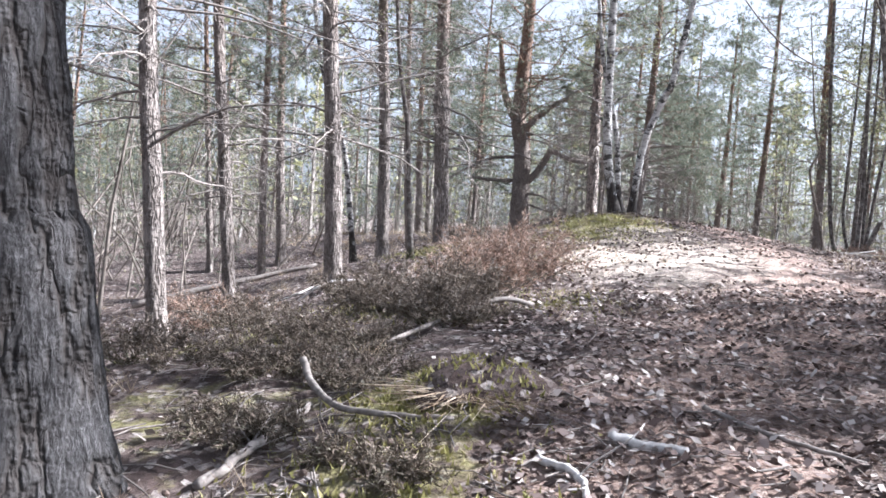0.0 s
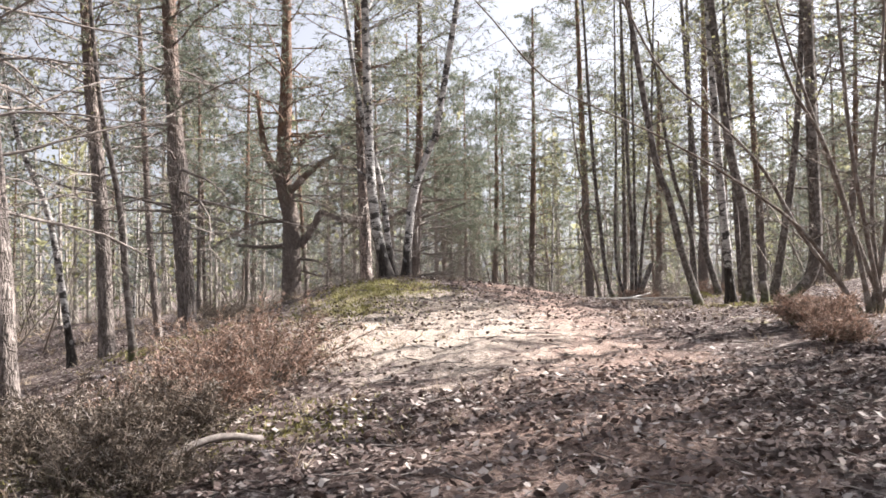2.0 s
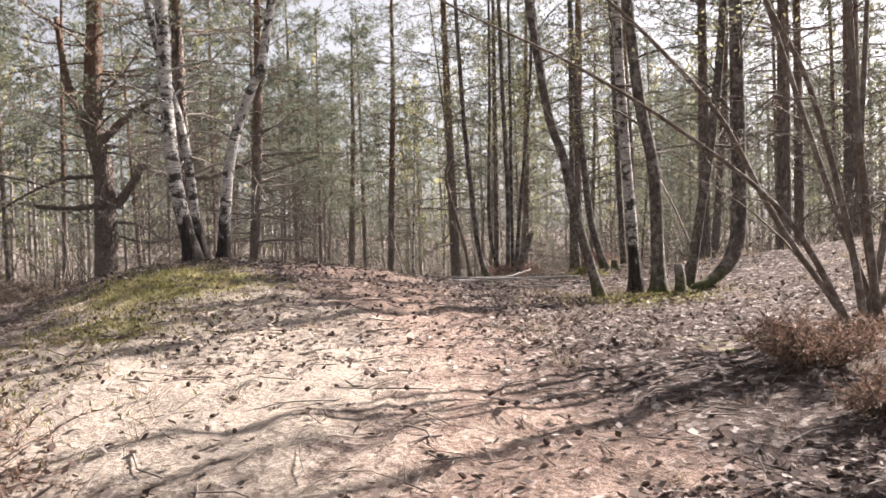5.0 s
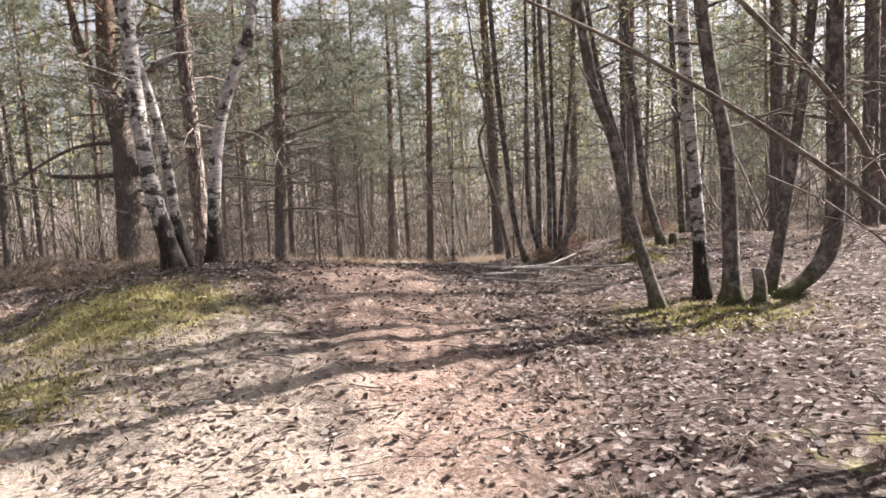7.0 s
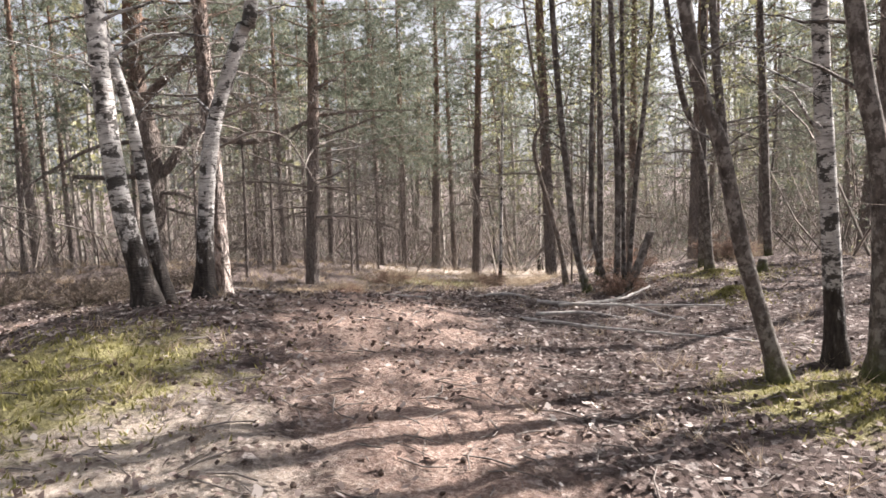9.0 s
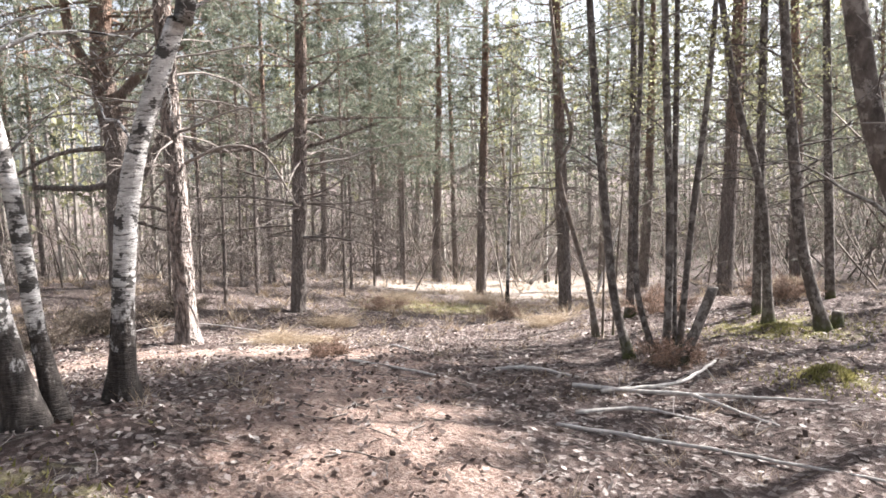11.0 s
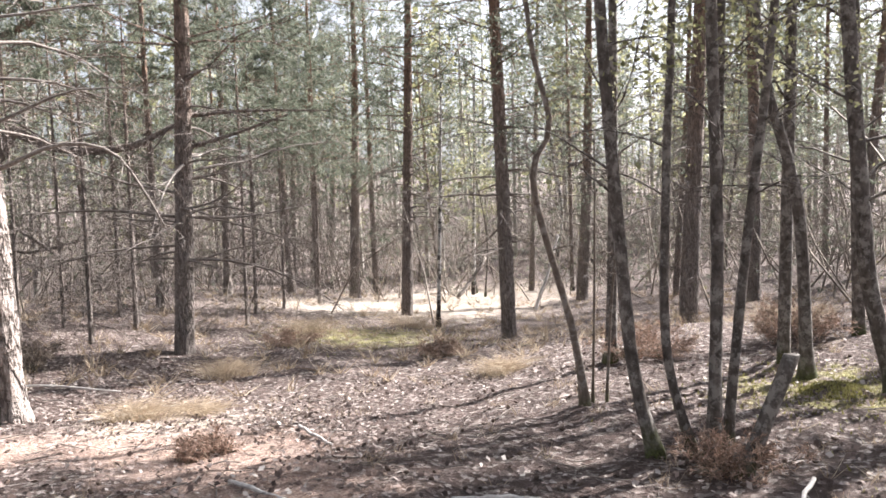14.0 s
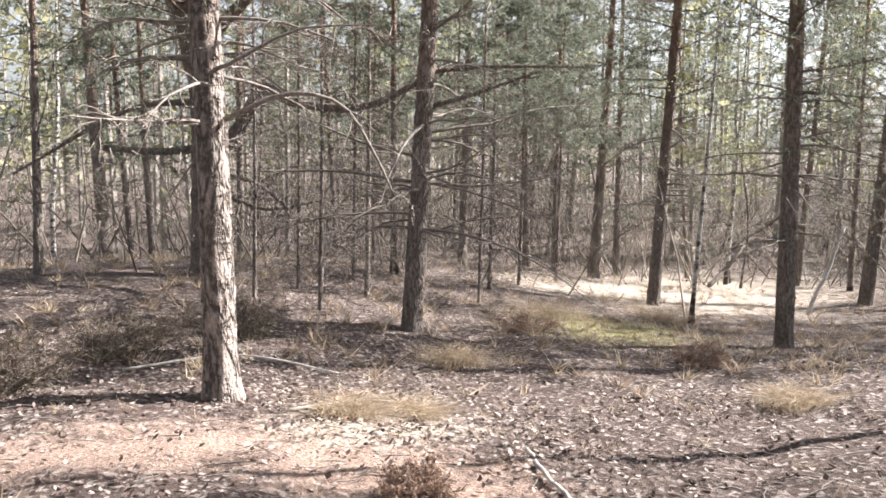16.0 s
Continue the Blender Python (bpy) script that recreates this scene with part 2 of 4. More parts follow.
FALLEN = leafy("fallen_leaves", [(0, (0.05, 0.036, 0.031)), (0.45, (0.12, 0.083, 0.071)), (0.8, (0.26, 0.21, 0.19)), (1, (0.54, 0.49, 0.45))], 0.12, 0.75)
HEATHER = leafy("heather_sprigs", [(0, (0.15, 0.09, 0.066)), (0.5, (0.31, 0.205, 0.155)), (1, (0.50, 0.37, 0.29))], 0.25)
DARKHEATH = leafy("dark_heather_sprigs", [(0, (0.05, 0.042, 0.03)), (0.6, (0.115, 0.09, 0.068)), (1, (0.25, 0.20, 0.16))], 0.2)
STRAW = leafy("dry_grass", [(0, (0.24, 0.175, 0.12)), (0.6, (0.40, 0.32, 0.23)), (1, (0.58, 0.50, 0.39))], 0.35)
MOSSY = leafy("moss_tufts", [(0, (0.13, 0.125, 0.04)), (0.6, (0.26, 0.24, 0.085)), (1, (0.41, 0.37, 0.18))], 0.3)
CONE = wood_mat("cone_scales", (0.045, 0.035, 0.03), (0.14, 0.10, 0.08), 90)
FLOOR = ground_mat()


# ---------------------------------------------------------------- mesh tools
class Geo:
    """Gathers tubes and blades and makes one mesh of them."""

    def __init__(self):
        self.v, self.f, self.n = [], [], 0

    def add(self, verts, faces):
        verts = np.asarray(verts, float).reshape(-1, 3)
        self.v.append(verts)
        self.f.extend([tuple(i + self.n for i in q) for q in faces])
        self.n += len(verts)

    def tube(self, pts, radii, sides=5, rough=0.0, rng=None, cap=True):
        pts, radii = np.asarray(pts, float), np.asarray(radii, float)
        k = len(pts)
        d = np.gradient(pts, axis=0)
        d /= np.linalg.norm(d, axis=1)[:, None] + 1e-9
        ref = np.array((1.0, 0.1, 0.0)) if abs(d[0][2]) > 0.6 else np.array((0.0, 0.1, 1.0))
        u = np.cross(d, ref)
        u /= np.linalg.norm(u, axis=1)[:, None] + 1e-9
        w = np.cross(d, u)
        a = np.linspace(0, 2 * np.pi, sides, endpoint=False)
        r = radii[:, None] * np.ones((1, sides))
        if rough and rng is not None:
            r = r * (1 + rough * rng.standard_normal((k, sides)))
        ring = pts[:, None, :] + r[..., None] * (np.cos(a)[None, :, None] * u[:, None, :] + np.sin(a)[None, :, None] * w[:, None, :])
        faces = [(i * sides + j, i * sides + (j + 1) % sides, (i + 1) * sides + (j + 1) % sides, (i + 1) * sides + j) for i in range(k - 1) for j in range(sides)]
        if cap:
            faces += [tuple(range(sides))[::-1], tuple((k - 1) * sides + j for j in range(sides))]
        self.add(ring.reshape(-1, 3), faces)

    def blades(self, base, tip, width, rng, mid=None):
        """Many narrow triangles from base to tip."""
        base, tip = np.asarray(base, float), np.asarray(tip, float)
        side = np.cross(tip - base, rng.standard_normal(base.shape))
        side /= np.linalg.norm(side, axis=1)[:, None] + 1e-9
        side *= np.asarray(width).reshape(-1, 1) * 0.5
        v = np.stack([base - side, base + side, tip], 1).reshape(-1, 3)
        n0 = self.n
        self.v.append(v)
        self.f.extend([(n0 + 3 * i, n0 + 3 * i + 1, n0 + 3 * i + 2) for i in range(len(base))])
        self.n += len(v)

    def quads(self, centre, u, w):
        """Leaves: four-cornered, folded a little by their own corners."""
        v = np.stack([centre - u, centre - 0.1 * u + w, centre + u, centre - 0.1 * u - w], 1).reshape(-1, 3)
        n0 = self.n
        self.v.append(v)
        self.f.extend([(n0 + 4 * i, n0 + 4 * i + 1, n0 + 4 * i + 2, n0 + 4 * i + 3) for i in range(len(centre))])
        self.n += len(v)

    def mesh(self, name, material, smooth=True):
        me = bpy.data.meshes.new(name)
        v = np.concatenate(self.v) if self.v else np.zeros((0, 3))
        me.from_pydata(v.tolist(), [], self.f)
        me.materials.append(material)
        if smooth:
            me.polygons.foreach_set("use_smooth", [True] * len(me.polygons))
        return me


def part(name, geo, material, parent, label="", smooth=True):
    ob = new(name, geo.mesh(name, material, smooth))
    ob.parent = parent
    if label:
        tagged(ob, label)
    return ob


def thing(name, x, y, label, category, group="", sink=0.0, turn=0.0):
    e = new(name)
    e.empty_display_size = 0.2
    e.matrix_world = pose(x, y, float(height(x, y)) - sink, 0, 0, turn)
    return tagged(e, label, category, group)


def smooth_line(pts, n):
    """A rounded line through the points."""
    pts = np.asarray(pts, float)
    if len(pts) == 2:
        return pts[0] + (pts[1] - pts[0]) * np.linspace(0, 1, n)[:, None]
    ext = np.vstack([2 * pts[0] - pts[1], pts, 2 * pts[-1] - pts[-2]])
    ts = np.linspace(0, len(pts) - 1 - 1e-6, n)
    i = ts.astype(int)
    f = (ts - i)[:, None]
    a, b, c, d = ext[i], ext[i + 1], ext[i + 2], ext[i + 3]
    return 0.5 * (2 * b + (c - a) * f + (2 * a - 5 * b + 4 * c - d) * f ** 2 + (3 * b - a - 3 * c + d) * f ** 3)


def stem_line(offsets, tall, n):
    """From the foot through the given places and on to the full height."""
    pts = [(0, 0, -0.12), (0, 0, 0)] + [tuple(o) for o in offsets]
    p, q = np.array(pts[-2]), np.array(pts[-1])
    if q[2] < tall - 0.5:
        d = (q - p) / max(q[2] - p[2], 0.3)
        d[:2] *= 0.5
        pts += [tuple(q + d * (tall - q[2]) * 0.5), tuple(q + d * (tall - q[2]))]
    fine = smooth_line(pts, 8 * n)
    s = np.linalg.norm(np.diff(fine, axis=0, prepend=fine[:1]), axis=1).cumsum()
    return np.stack([np.interp(np.linspace(0, s[-1], n), s, fine[:, k]) for k in range(3)], -1)


def trunk_geo(line, dia, sides, rng, taper=0.85, flare=0.35, ridges=0.05, bulge=None):
    g = Geo()
    k = len(line)
    along = np.linalg.norm(np.diff(line, axis=0, prepend=line[:1]), axis=1).cumsum()
    total = along[-1]
    r = 0.5 * dia * (1 - taper * np.clip((along - 1.0) / total, 0, 1) ** 1.1)
    r = r * (1 + flare * np.exp(-np.clip(along - 0.1, 0, None) / 0.16))
    if bulge:
        r = r * (1 + bulge[1] * np.exp(-((line[:, 2] - bulge[0]) / 0.3) ** 2))
    a = np.linspace(0, 2 * np.pi, sides, endpoint=False)
    ph = rng.uniform(0, 6.3, 6)
    rid = sum(np.sin((3 + 2 * j) * a[None, :] + ph[j] + (0.6 + 0.5 * j) * np.sin(along[:, None] * (1.1 + 0.7 * j) + ph[j])) / (j + 1.5) for j in range(4))
    lobes = 1 + 0.18 * np.exp(-along[:, None] / 0.25) * np.sin(5 * a[None, :] + ph[4])
    rr = r[:, None] * (lobes + ridges * rid * 0.6 + ridges * 0.5 * rng.standard_normal((k, sides)))
    ring = line[:, None, :] + rr[..., None] * np.stack([np.cos(a), np.sin(a), 0 * a], -1)[None]
    faces = [(i * sides + j, i * sides + (j + 1) % sides, (i + 1) * sides + (j + 1) % sides, (i + 1) * sides + j) for i in range(k - 1) for j in range(sides)]
    faces.append(tuple((k - 1) * sides + j for j in range(sides)))
    g.add(ring.reshape(-1, 3), faces)
    return g, r


def bent(start, direction, length, n, rng, droop=0.0, wobble=0.12):
    """A branch line that wanders and sinks or rises."""
    p, d = np.array(start, float), np.array(direction, float)
    d /= np.linalg.norm(d)
    out = [p.copy()]
    for i in range(n - 1):
        d = d + wobble * rng.standard_normal(3) + np.array((0, 0, -droop / n))
        d /= np.linalg.norm(d)
        p = p + d * length / (n - 1)
        out.append(p.copy())
    return np.array(out)


def side_twigs(wood, line, r0, rng, count, reach, tips, sub=2, droop=0.3, fine=False):
    """Twigs on a branch, with smaller ones on them; their ends go into tips."""
    n = len(line)
    for c in range(count):
        t = rng.uniform(0.2, 1.0)
        i = min(int(t * (n - 1)), n - 2)
        at = line[i] + (line[i + 1] - line[i]) * (t * (n - 1) - i)
        main = line[i + 1] - line[i]
        main /= np.linalg.norm(main) + 1e-9
        d = main * rng.uniform(0.4, 1.0) + 0.75 * rng.standard_normal(3) * np.array((1, 1, 0.6))
        tw = bent(at, d, reach * rng.uniform(0.4, 1.0), 4, rng, droop, 0.16)
        if fine:
            wood.blades(tw[:3], tw[1:], np.array((0.013, 0.010, 0.007)), rng)
        else:
            wood.tube(tw, np.linspace(max(r0 * 0.32, 0.003), 0.0018, 4), 3, cap=False)
        tips.append((tw[-1], tw[-1] - tw[-2]))
        tips.append((tw[2], tw[2] - tw[1]))
        for s in range(sub):
            j = rng.integers(1, 4)
            d2 = (tw[j] - tw[j - 1]) / (np.linalg.norm(tw[j] - tw[j - 1]) + 1e-9) + 0.8 * rng.standard_normal(3) * np.array((1, 1, 0.7))
            t2 = bent(tw[j], d2, reach * rng.uniform(0.2, 0.5), 3, rng, droop, 0.18)
            wood.blades(t2[:2], t2[1:], 0.0085 if not fine else 0.010, rng)
            tips.append((t2[-1], t2[-1] - t2[-2]))


def needles(geo, tips, rng, length=0.085, width=0.006, count=12, spread=0.75):
    if not tips:
        return
    at = np.repeat(np.array([t[0] for t in tips]), count, 0)
    d = np.array([t[1] / (np.linalg.norm(t[1]) + 1e-9) for t in tips])
    d = np.repeat(d, count, 0) + spread * rng.standard_normal((len(at), 3))
    d /= np.linalg.norm(d, axis=1)[:, None]
    at = at - np.repeat(np.array([t[1] / (np.linalg.norm(t[1]) + 1e-9) for t in tips]), count, 0) * rng.uniform(0, 0.10, (len(at), 1))
    geo.blades(at, at + d * length * rng.uniform(0.6, 1.2, (len(at), 1)), width, rng)


def leaves(geo, tips, rng, size=0.03, count=4, spread=0.12):
    if not tips:
        return
    at = np.repeat(np.array([t[0] for t in tips]), count, 0) + spread * rng.standard_normal((len(tips) * count, 3))
    u = rng.standard_normal(at.shape)
    u /= np.linalg.norm(u, axis=1)[:, None]
    w = np.cross(u, rng.standard_normal(at.shape))
    w /= np.linalg.norm(w, axis=1)[:, None] + 1e-9
    s = size * rng.uniform(0.6, 1.3, (len(at), 1))
    geo.quads(at, u * s, w * s * 0.6)


# ---------------------------------------------------------------- trees
def pine(x, y, dia, offsets, tall, seed, label, first=1.6, live=4.6, spread=1.0, detail=1.0, split=True, group="pine trees", bulge=None, limbs=(), turn=0.0, sides=20, dense=1.0, bark=None):
    """A Scots pine: bark-plated trunk, dead lower branches with bare twigs, needle crown."""
    rng = np.random.default_rng(seed)
    tree = thing("pine_tree", x, y, label, "tree", group, 0.0, turn)
    rings = max(14, int(tall / (0.10 if detail >= 1 else 0.5)))
    line = stem_line(offsets, tall, rings)
    g, r = trunk_geo(line, dia, sides, rng, ridges=0.06 if detail >= 1 else 0.03, bulge=bulge)
    part("trunk", g, bark or PINE, tree)
    crown, rest = Geo(), Geo()
    z = first
    while z < tall - 0.3:
        whorl = rng.integers(2, 5) if z < live else rng.integers(3, 5)
        for b in range(whorl):
            h = z + rng.uniform(-0.15, 0.15)
            i = int(np.argmin(abs(line[:, 2] - h)))
            az = rng.uniform(0, 2 * np.pi)
            top = (h - first) / (tall - first)
            alive = h > live + rng.uniform(-0.8, 0.8)
            length = spread * rng.uniform(0.6, 1.15) * (dia * 3.0 + 1.3) * (1 - 0.72 * max(0.0, top - 0.45) / 0.55)
            if not alive:
                length *= rng.uniform(0.4, 1.05)
            slope = rng.uniform(-0.1, 0.35) + 0.5 * max(0.0, top - 0.4)
            bl = bent(line[i], (np.cos(az), np.sin(az), slope), length, 7, rng, 0.35 if not alive else -0.1, 0.10)
            r0 = float(np.clip(0.13 * r[i] + 0.003 * length, 0.006, 0.034))
            wood = Geo()
            if detail >= 1:
                wood.tube(bl, np.linspace(r0, 0.004, 7), 5, cap=False)
            else:
                wood.tube(bl[::2], np.linspace(r0, 0.004, 4), 3, cap=False)
            tips = []
            side_twigs(wood, bl, r0, rng, int((9 if alive else 9) * detail) + 2, 0.42 * length ** 0.7, tips, (3 if not alive else 2) if detail >= 1 else 2, 0.25, detail < 1 or not split)
            if alive:
                if detail >= 1:
                    needles(crown, tips, rng, 0.11, 0.011, 7) if y < 17 else needles(crown, tips, rng, 0.15, 0.016, 6)
                else:
                    needles(crown, tips, rng, 0.18, 0.024, int(6 * dense))
            if split and detail >= 1 and h < live + 0.5:
                part("branch", wood, DEAD if not alive else PINE, tree, "bare dead branch with grey twigs" if not alive else "")
            else:
                rest.v += wood.v
                rest.f.extend([tuple(k + rest.n for k in q) for q in wood.f])
                rest.n += wood.n
        z += (rng.uniform(0.2, 0.36) if z < live else rng.uniform(0.32, 0.55)) if detail >= 1 else rng.uniform(0.42, 0.62)
    for pts, ra, rb in limbs:
        wood = Geo()
        ln = smooth_line(pts, 12)
        wood.tube(ln, np.linspace(ra, rb, 12), 9, 0.05, rng)
        tips = []
        side_twigs(wood, ln, 0.02, rng, 8 if rb < 0.03 else 2, 0.5, tips, 2)
        part("limb", wood, PINE if ra > 0.035 else DEAD, tree, "thick dark limb" if ra > 0.035 else "long bare grey limb")
    if rest.n:
        part("branchwork", rest, PINE, tree)["kind"] = "stuff"
    if crown.n:
        part("crown", crown, NEEDLE, tree, "blue-green needle clusters", False)["kind"] = "stuff"
    return tree


def stem_parts(tree, offsets, dia, tall, rng, bark, foot=(0.0, 0.0, 0.0), first=1.6, twig=1.0, leaf=3, detail=1.0, name="trunk", sides=14, leafgeo=None, rest=None):
    """One upright stem of a leafy tree with rising thin branches."""
    line = stem_line(offsets, tall, max(12, int(tall / (0.14 if detail >= 1 else 0.5)))) + np.array(foot)
    g, r = trunk_geo(line, dia, sides, rng, 0.9, 0.8, 0.06)
    part(name, g, bark, tree)
    h = first
    while h < tall - 0.2:
        i = int(np.argmin(abs(line[:, 2] - h - foot[2])))
        az = rng.uniform(0, 2 * np.pi)
        length = twig * rng.uniform(0.5, 1.2) * (0.5 + dia * 4) * (1 - 0.5 * h / tall)
        bl = bent(line[i], (np.cos(az), np.sin(az), rng.uniform(0.3, 1.1)), length, 6, rng, 0.5, 0.12)
        rest.tube(bl, np.linspace(float(np.clip(0.25 * r[i], 0.005, 0.03)), 0.002, 6), 4 if detail >= 1 else 3, cap=False)
        tips = []
        side_twigs(rest, bl, 0.008, rng, int(6 * detail) + 2, 0.35 * length ** 0.6, tips, 2, 0.55, detail < 1)
        if leaf and h > 2.2:
            leaves(leafgeo, tips, rng, 0.022 if detail >= 1 else 0.034, leaf, 0.09)
        h += rng.uniform(0.2, 0.42) if detail >= 1 else rng.uniform(0.35, 0.6)


def leafy_tree(kind, x, y, stems, seed, label, bark, group, leaf=3, detail=1.0, first=1.4, twig=1.15, stubs=(), turn=0.0, category="tree", sides=14):
    """A birch, alder or hazel of one or more stems: (foot, diameter, offsets, height)."""
    rng = np.random.default_rng(seed)
    tree = thing(kind, x, y, label, category, group, 0.0, turn)
    lg, rest = Geo(), Geo()
    for foot, dia, offsets, tall in stems:
        stem_parts(tree, offsets, dia, tall, rng, bark, foot, first, twig, leaf, detail, "trunk" if len(stems) == 1 else "stem", sides, lg, rest)
    for foot, dia, offsets in stubs:
        line = smooth_line([(0, 0, -0.1), (0, 0, 0)] + list(offsets), 9) + np.array(foot)
        g, r = trunk_geo(line, dia, 12, rng, 0.25, 0.3, 0.06)
        part("stub", g, bark, tree, "short broken-off mossy stub")
    if rest.n:
        part("twigwork", rest, bark, tree)["kind"] = "stuff"
    if lg.n:
        part("crown", lg, YOUNG, tree, "sparse fresh yellow-green leaves", False)["kind"] = "stuff"
    return tree

# ---------------------------------------------------------------- ground
def axis(lo, hi, step, far):
    mid = np.arange(lo, hi + step / 2, step)
    out = []
    d, p = step, hi
    while p < far:
        d *= 1.16
        p += d
        out.append(p)
    out = np.array(out)
    return np.concatenate([(lo - (out - hi))[::-1], mid, out])


def build_ground():
    xs, ys = axis(-5, 11, 0.085, 1600), axis(-0.5, 21, 0.095, 1600)
    X, Y = np.meshgrid(xs, ys)
    Z = height(X, Y)
    nx, ny = len(xs), len(ys)
    i = (np.arange(ny - 1)[:, None] * nx + np.arange(nx - 1)[None, :]).ravel()
    me = bpy.data.meshes.new("ground")
    me.from_pydata(np.stack([X, Y, Z], -1).reshape(-1, 3).tolist(), [], np.stack([i, i + 1, i + nx + 1, i + nx], -1).tolist())
    me.polygons.foreach_set("use_smooth", [True] * len(me.polygons))
    me.materials.append(FLOOR)
    gap = trail_gap(X, Y)
    trod = np.clip(1.15 - gap / 1.1 + 0.25 * waves(X, Y, 1.3, 21), 0, 1)
    # dry grass on the crest and glade, widened and brightened as painted sun pools
    sunlit_dry = 1.2 * np.exp(-(((X - 1.6) / 1.5) ** 2 + ((Y - 9.3) / 2.8) ** 2)) + 0.8 * np.exp(-(((X - 3.6) / 1.2) ** 2 + ((Y - 18.6) / 0.8) ** 2)) + 1.0 * np.exp(-(((X - 14) / 5) ** 2 + ((Y - 37.5) / 5) ** 2)) + 0.8 * np.exp(-(((X - 9.5) / 5) ** 2 + ((Y - 31.0) / 4) ** 2))
    green = np.zeros_like(X)
    for a, b, s, k in ((1.6, 11.7, 0.7, 1.0), (1.1, 10.3, 0.5, 0.7), (-0.6, 6.6, 0.7, 0.8), (-0.2, 3.3, 0.35, 0.9), (7.3, 13.9, 0.35, 0.6), (5.9, 10.7, 0.7, 0.9), (7.1, 25.0, 1.6, 0.7), (-0.7, 10.6, 0.6, 0.8), (8.5, 16.0, 0.8, 0.7), (-1.2, 3.3, 0.6, 0.6), (-0.3, 2.5, 0.4, 0.7), (-1.6, 5.2, 0.5, 0.9), (4.8, 8.0, 0.5, 0.5), (0.4, 5.9, 0.45, 0.6)):
        green = np.maximum(green, k * np.exp(-((X - a) ** 2 + (Y - b) ** 2) / (2 * s * s)))
    for name, val in (("trod", trod), ("dry", np.clip(sunlit_dry, 0, 1)), ("moss", green)):
        at = me.attributes.new(name, "FLOAT", "POINT")
        at.data.foreach_set("value", val.ravel().astype(np.float32))
    ob = new("ground", me)
    tagged(ob, "sandy forest floor of leaf litter, needles and moss", "ground", kind="structure")


build_ground()

# ---------------------------------------------------------------- pines along the walk
GREY_PINE = "tall Scots pine with grey plated bark and bare lower branches"
pine(-1.50, 2.58, 0.48, ((-0.11, -0.01, 0.83), (-0.23, -0.01, 1.57)), 13, 101, "stout old pine with deeply furrowed grey bark", first=3.6, live=6, sides=64, bark=SHADED_OLDBARK)
pine(-2.47, 5.82, 0.15, ((-0.10, -0.01, 1.30), (-0.20, -0.01, 2.55)), 10, 102, "slender pine, bark bleached where the sun falls", first=1.5, live=3.6)
pine(-3.10, 9.29, 0.15, ((-0.17, -0.01, 1.90), (-0.30, -0.02, 3.36)), 10, 103, "slender pine with many bare side branches", first=1.2, live=3.3)
pine(-1.67, 8.35, 0.18, ((-0.09, 0.01, 1.56), (-0.22, 0.02, 3.30)), 11, 104, "dark slim pine with long bare branches", first=1.5, live=3.8, spread=1.3)
pine(-1.67, 11.95, 0.18, ((-0.08, 0.01, 2.03), (-0.21, 0.02, 3.84)), 11, 105, GREY_PINE, first=1.6, live=3.8)
pine(-0.89, 13.41, 0.25, ((-0.11, 0.01, 2.04), (-0.22, 0.02, 4.65)), 12, 106, "pine with a swollen trunk and reddish upper bark", first=1.4, live=4.4, spread=1.1, bulge=(2.3, 0.28))
pine(0.70, 26.10, 0.58, ((0.06, -0.02, 2.73), (-0.15, 0.06, 4.16), (-0.03, 0.01, 7.00)), 13, 107, "big old dark pine with heavy crooked limbs and dead stubs", first=3.4, live=4.3, spread=1.1,
     limbs=((((0.11, 0.00, 1.99), (0.51, -0.11, 2.34), (0.97, -0.23, 3.13)), 0.13, 0.10), (((0.97, -0.23, 3.10), (1.60, -0.68, 2.79), (2.62, -1.14, 2.74), (3.53, -1.48, 3.13)), 0.09, 0.04),
            (((-0.11, 0.00, 2.11), (-0.68, -0.11, 2.05), (-1.54, -0.23, 2.11)), 0.07, 0.05), (((0.17, -0.11, 1.71), (0.91, -0.46, 1.54), (1.71, -0.80, 0.91)), 0.05, 0.015),
            (((-0.11, 0.00, 2.85), (-1.14, -0.34, 2.68), (-2.74, -0.68, 1.71)), 0.06, 0.02), (((-0.06, 0.00, 3.65), (0.80, -0.23, 4.45), (1.82, -0.46, 5.02)), 0.12, 0.05),
            (((-0.17, 0.00, 3.88), (-0.68, 0.11, 5.02), (-0.91, 0.11, 6.84)), 0.16, 0.06), (((0.23, 0.00, 1.37), (1.03, -0.34, 1.14), (1.94, -0.57, 1.31)), 0.04, 0.012)))
pine(2.30, 19.45, 0.27, ((-0.01, 0.00, 1.52), (-0.05, 0.02, 3.66)), 12, 108, "pine with flaking plated bark, sunlight in its pale colour", first=2.3, live=4.6, spread=1.0, sides=40, bark=SUNLIT_BARK,
     limbs=((((0.1, -0.05, 2.3), (0.6, -0.15, 2.5), (1.03, -0.2, 2.42), (1.28, -0.25, 2.06), (1.45, -0.3, 1.7)), 0.022, 0.007),))
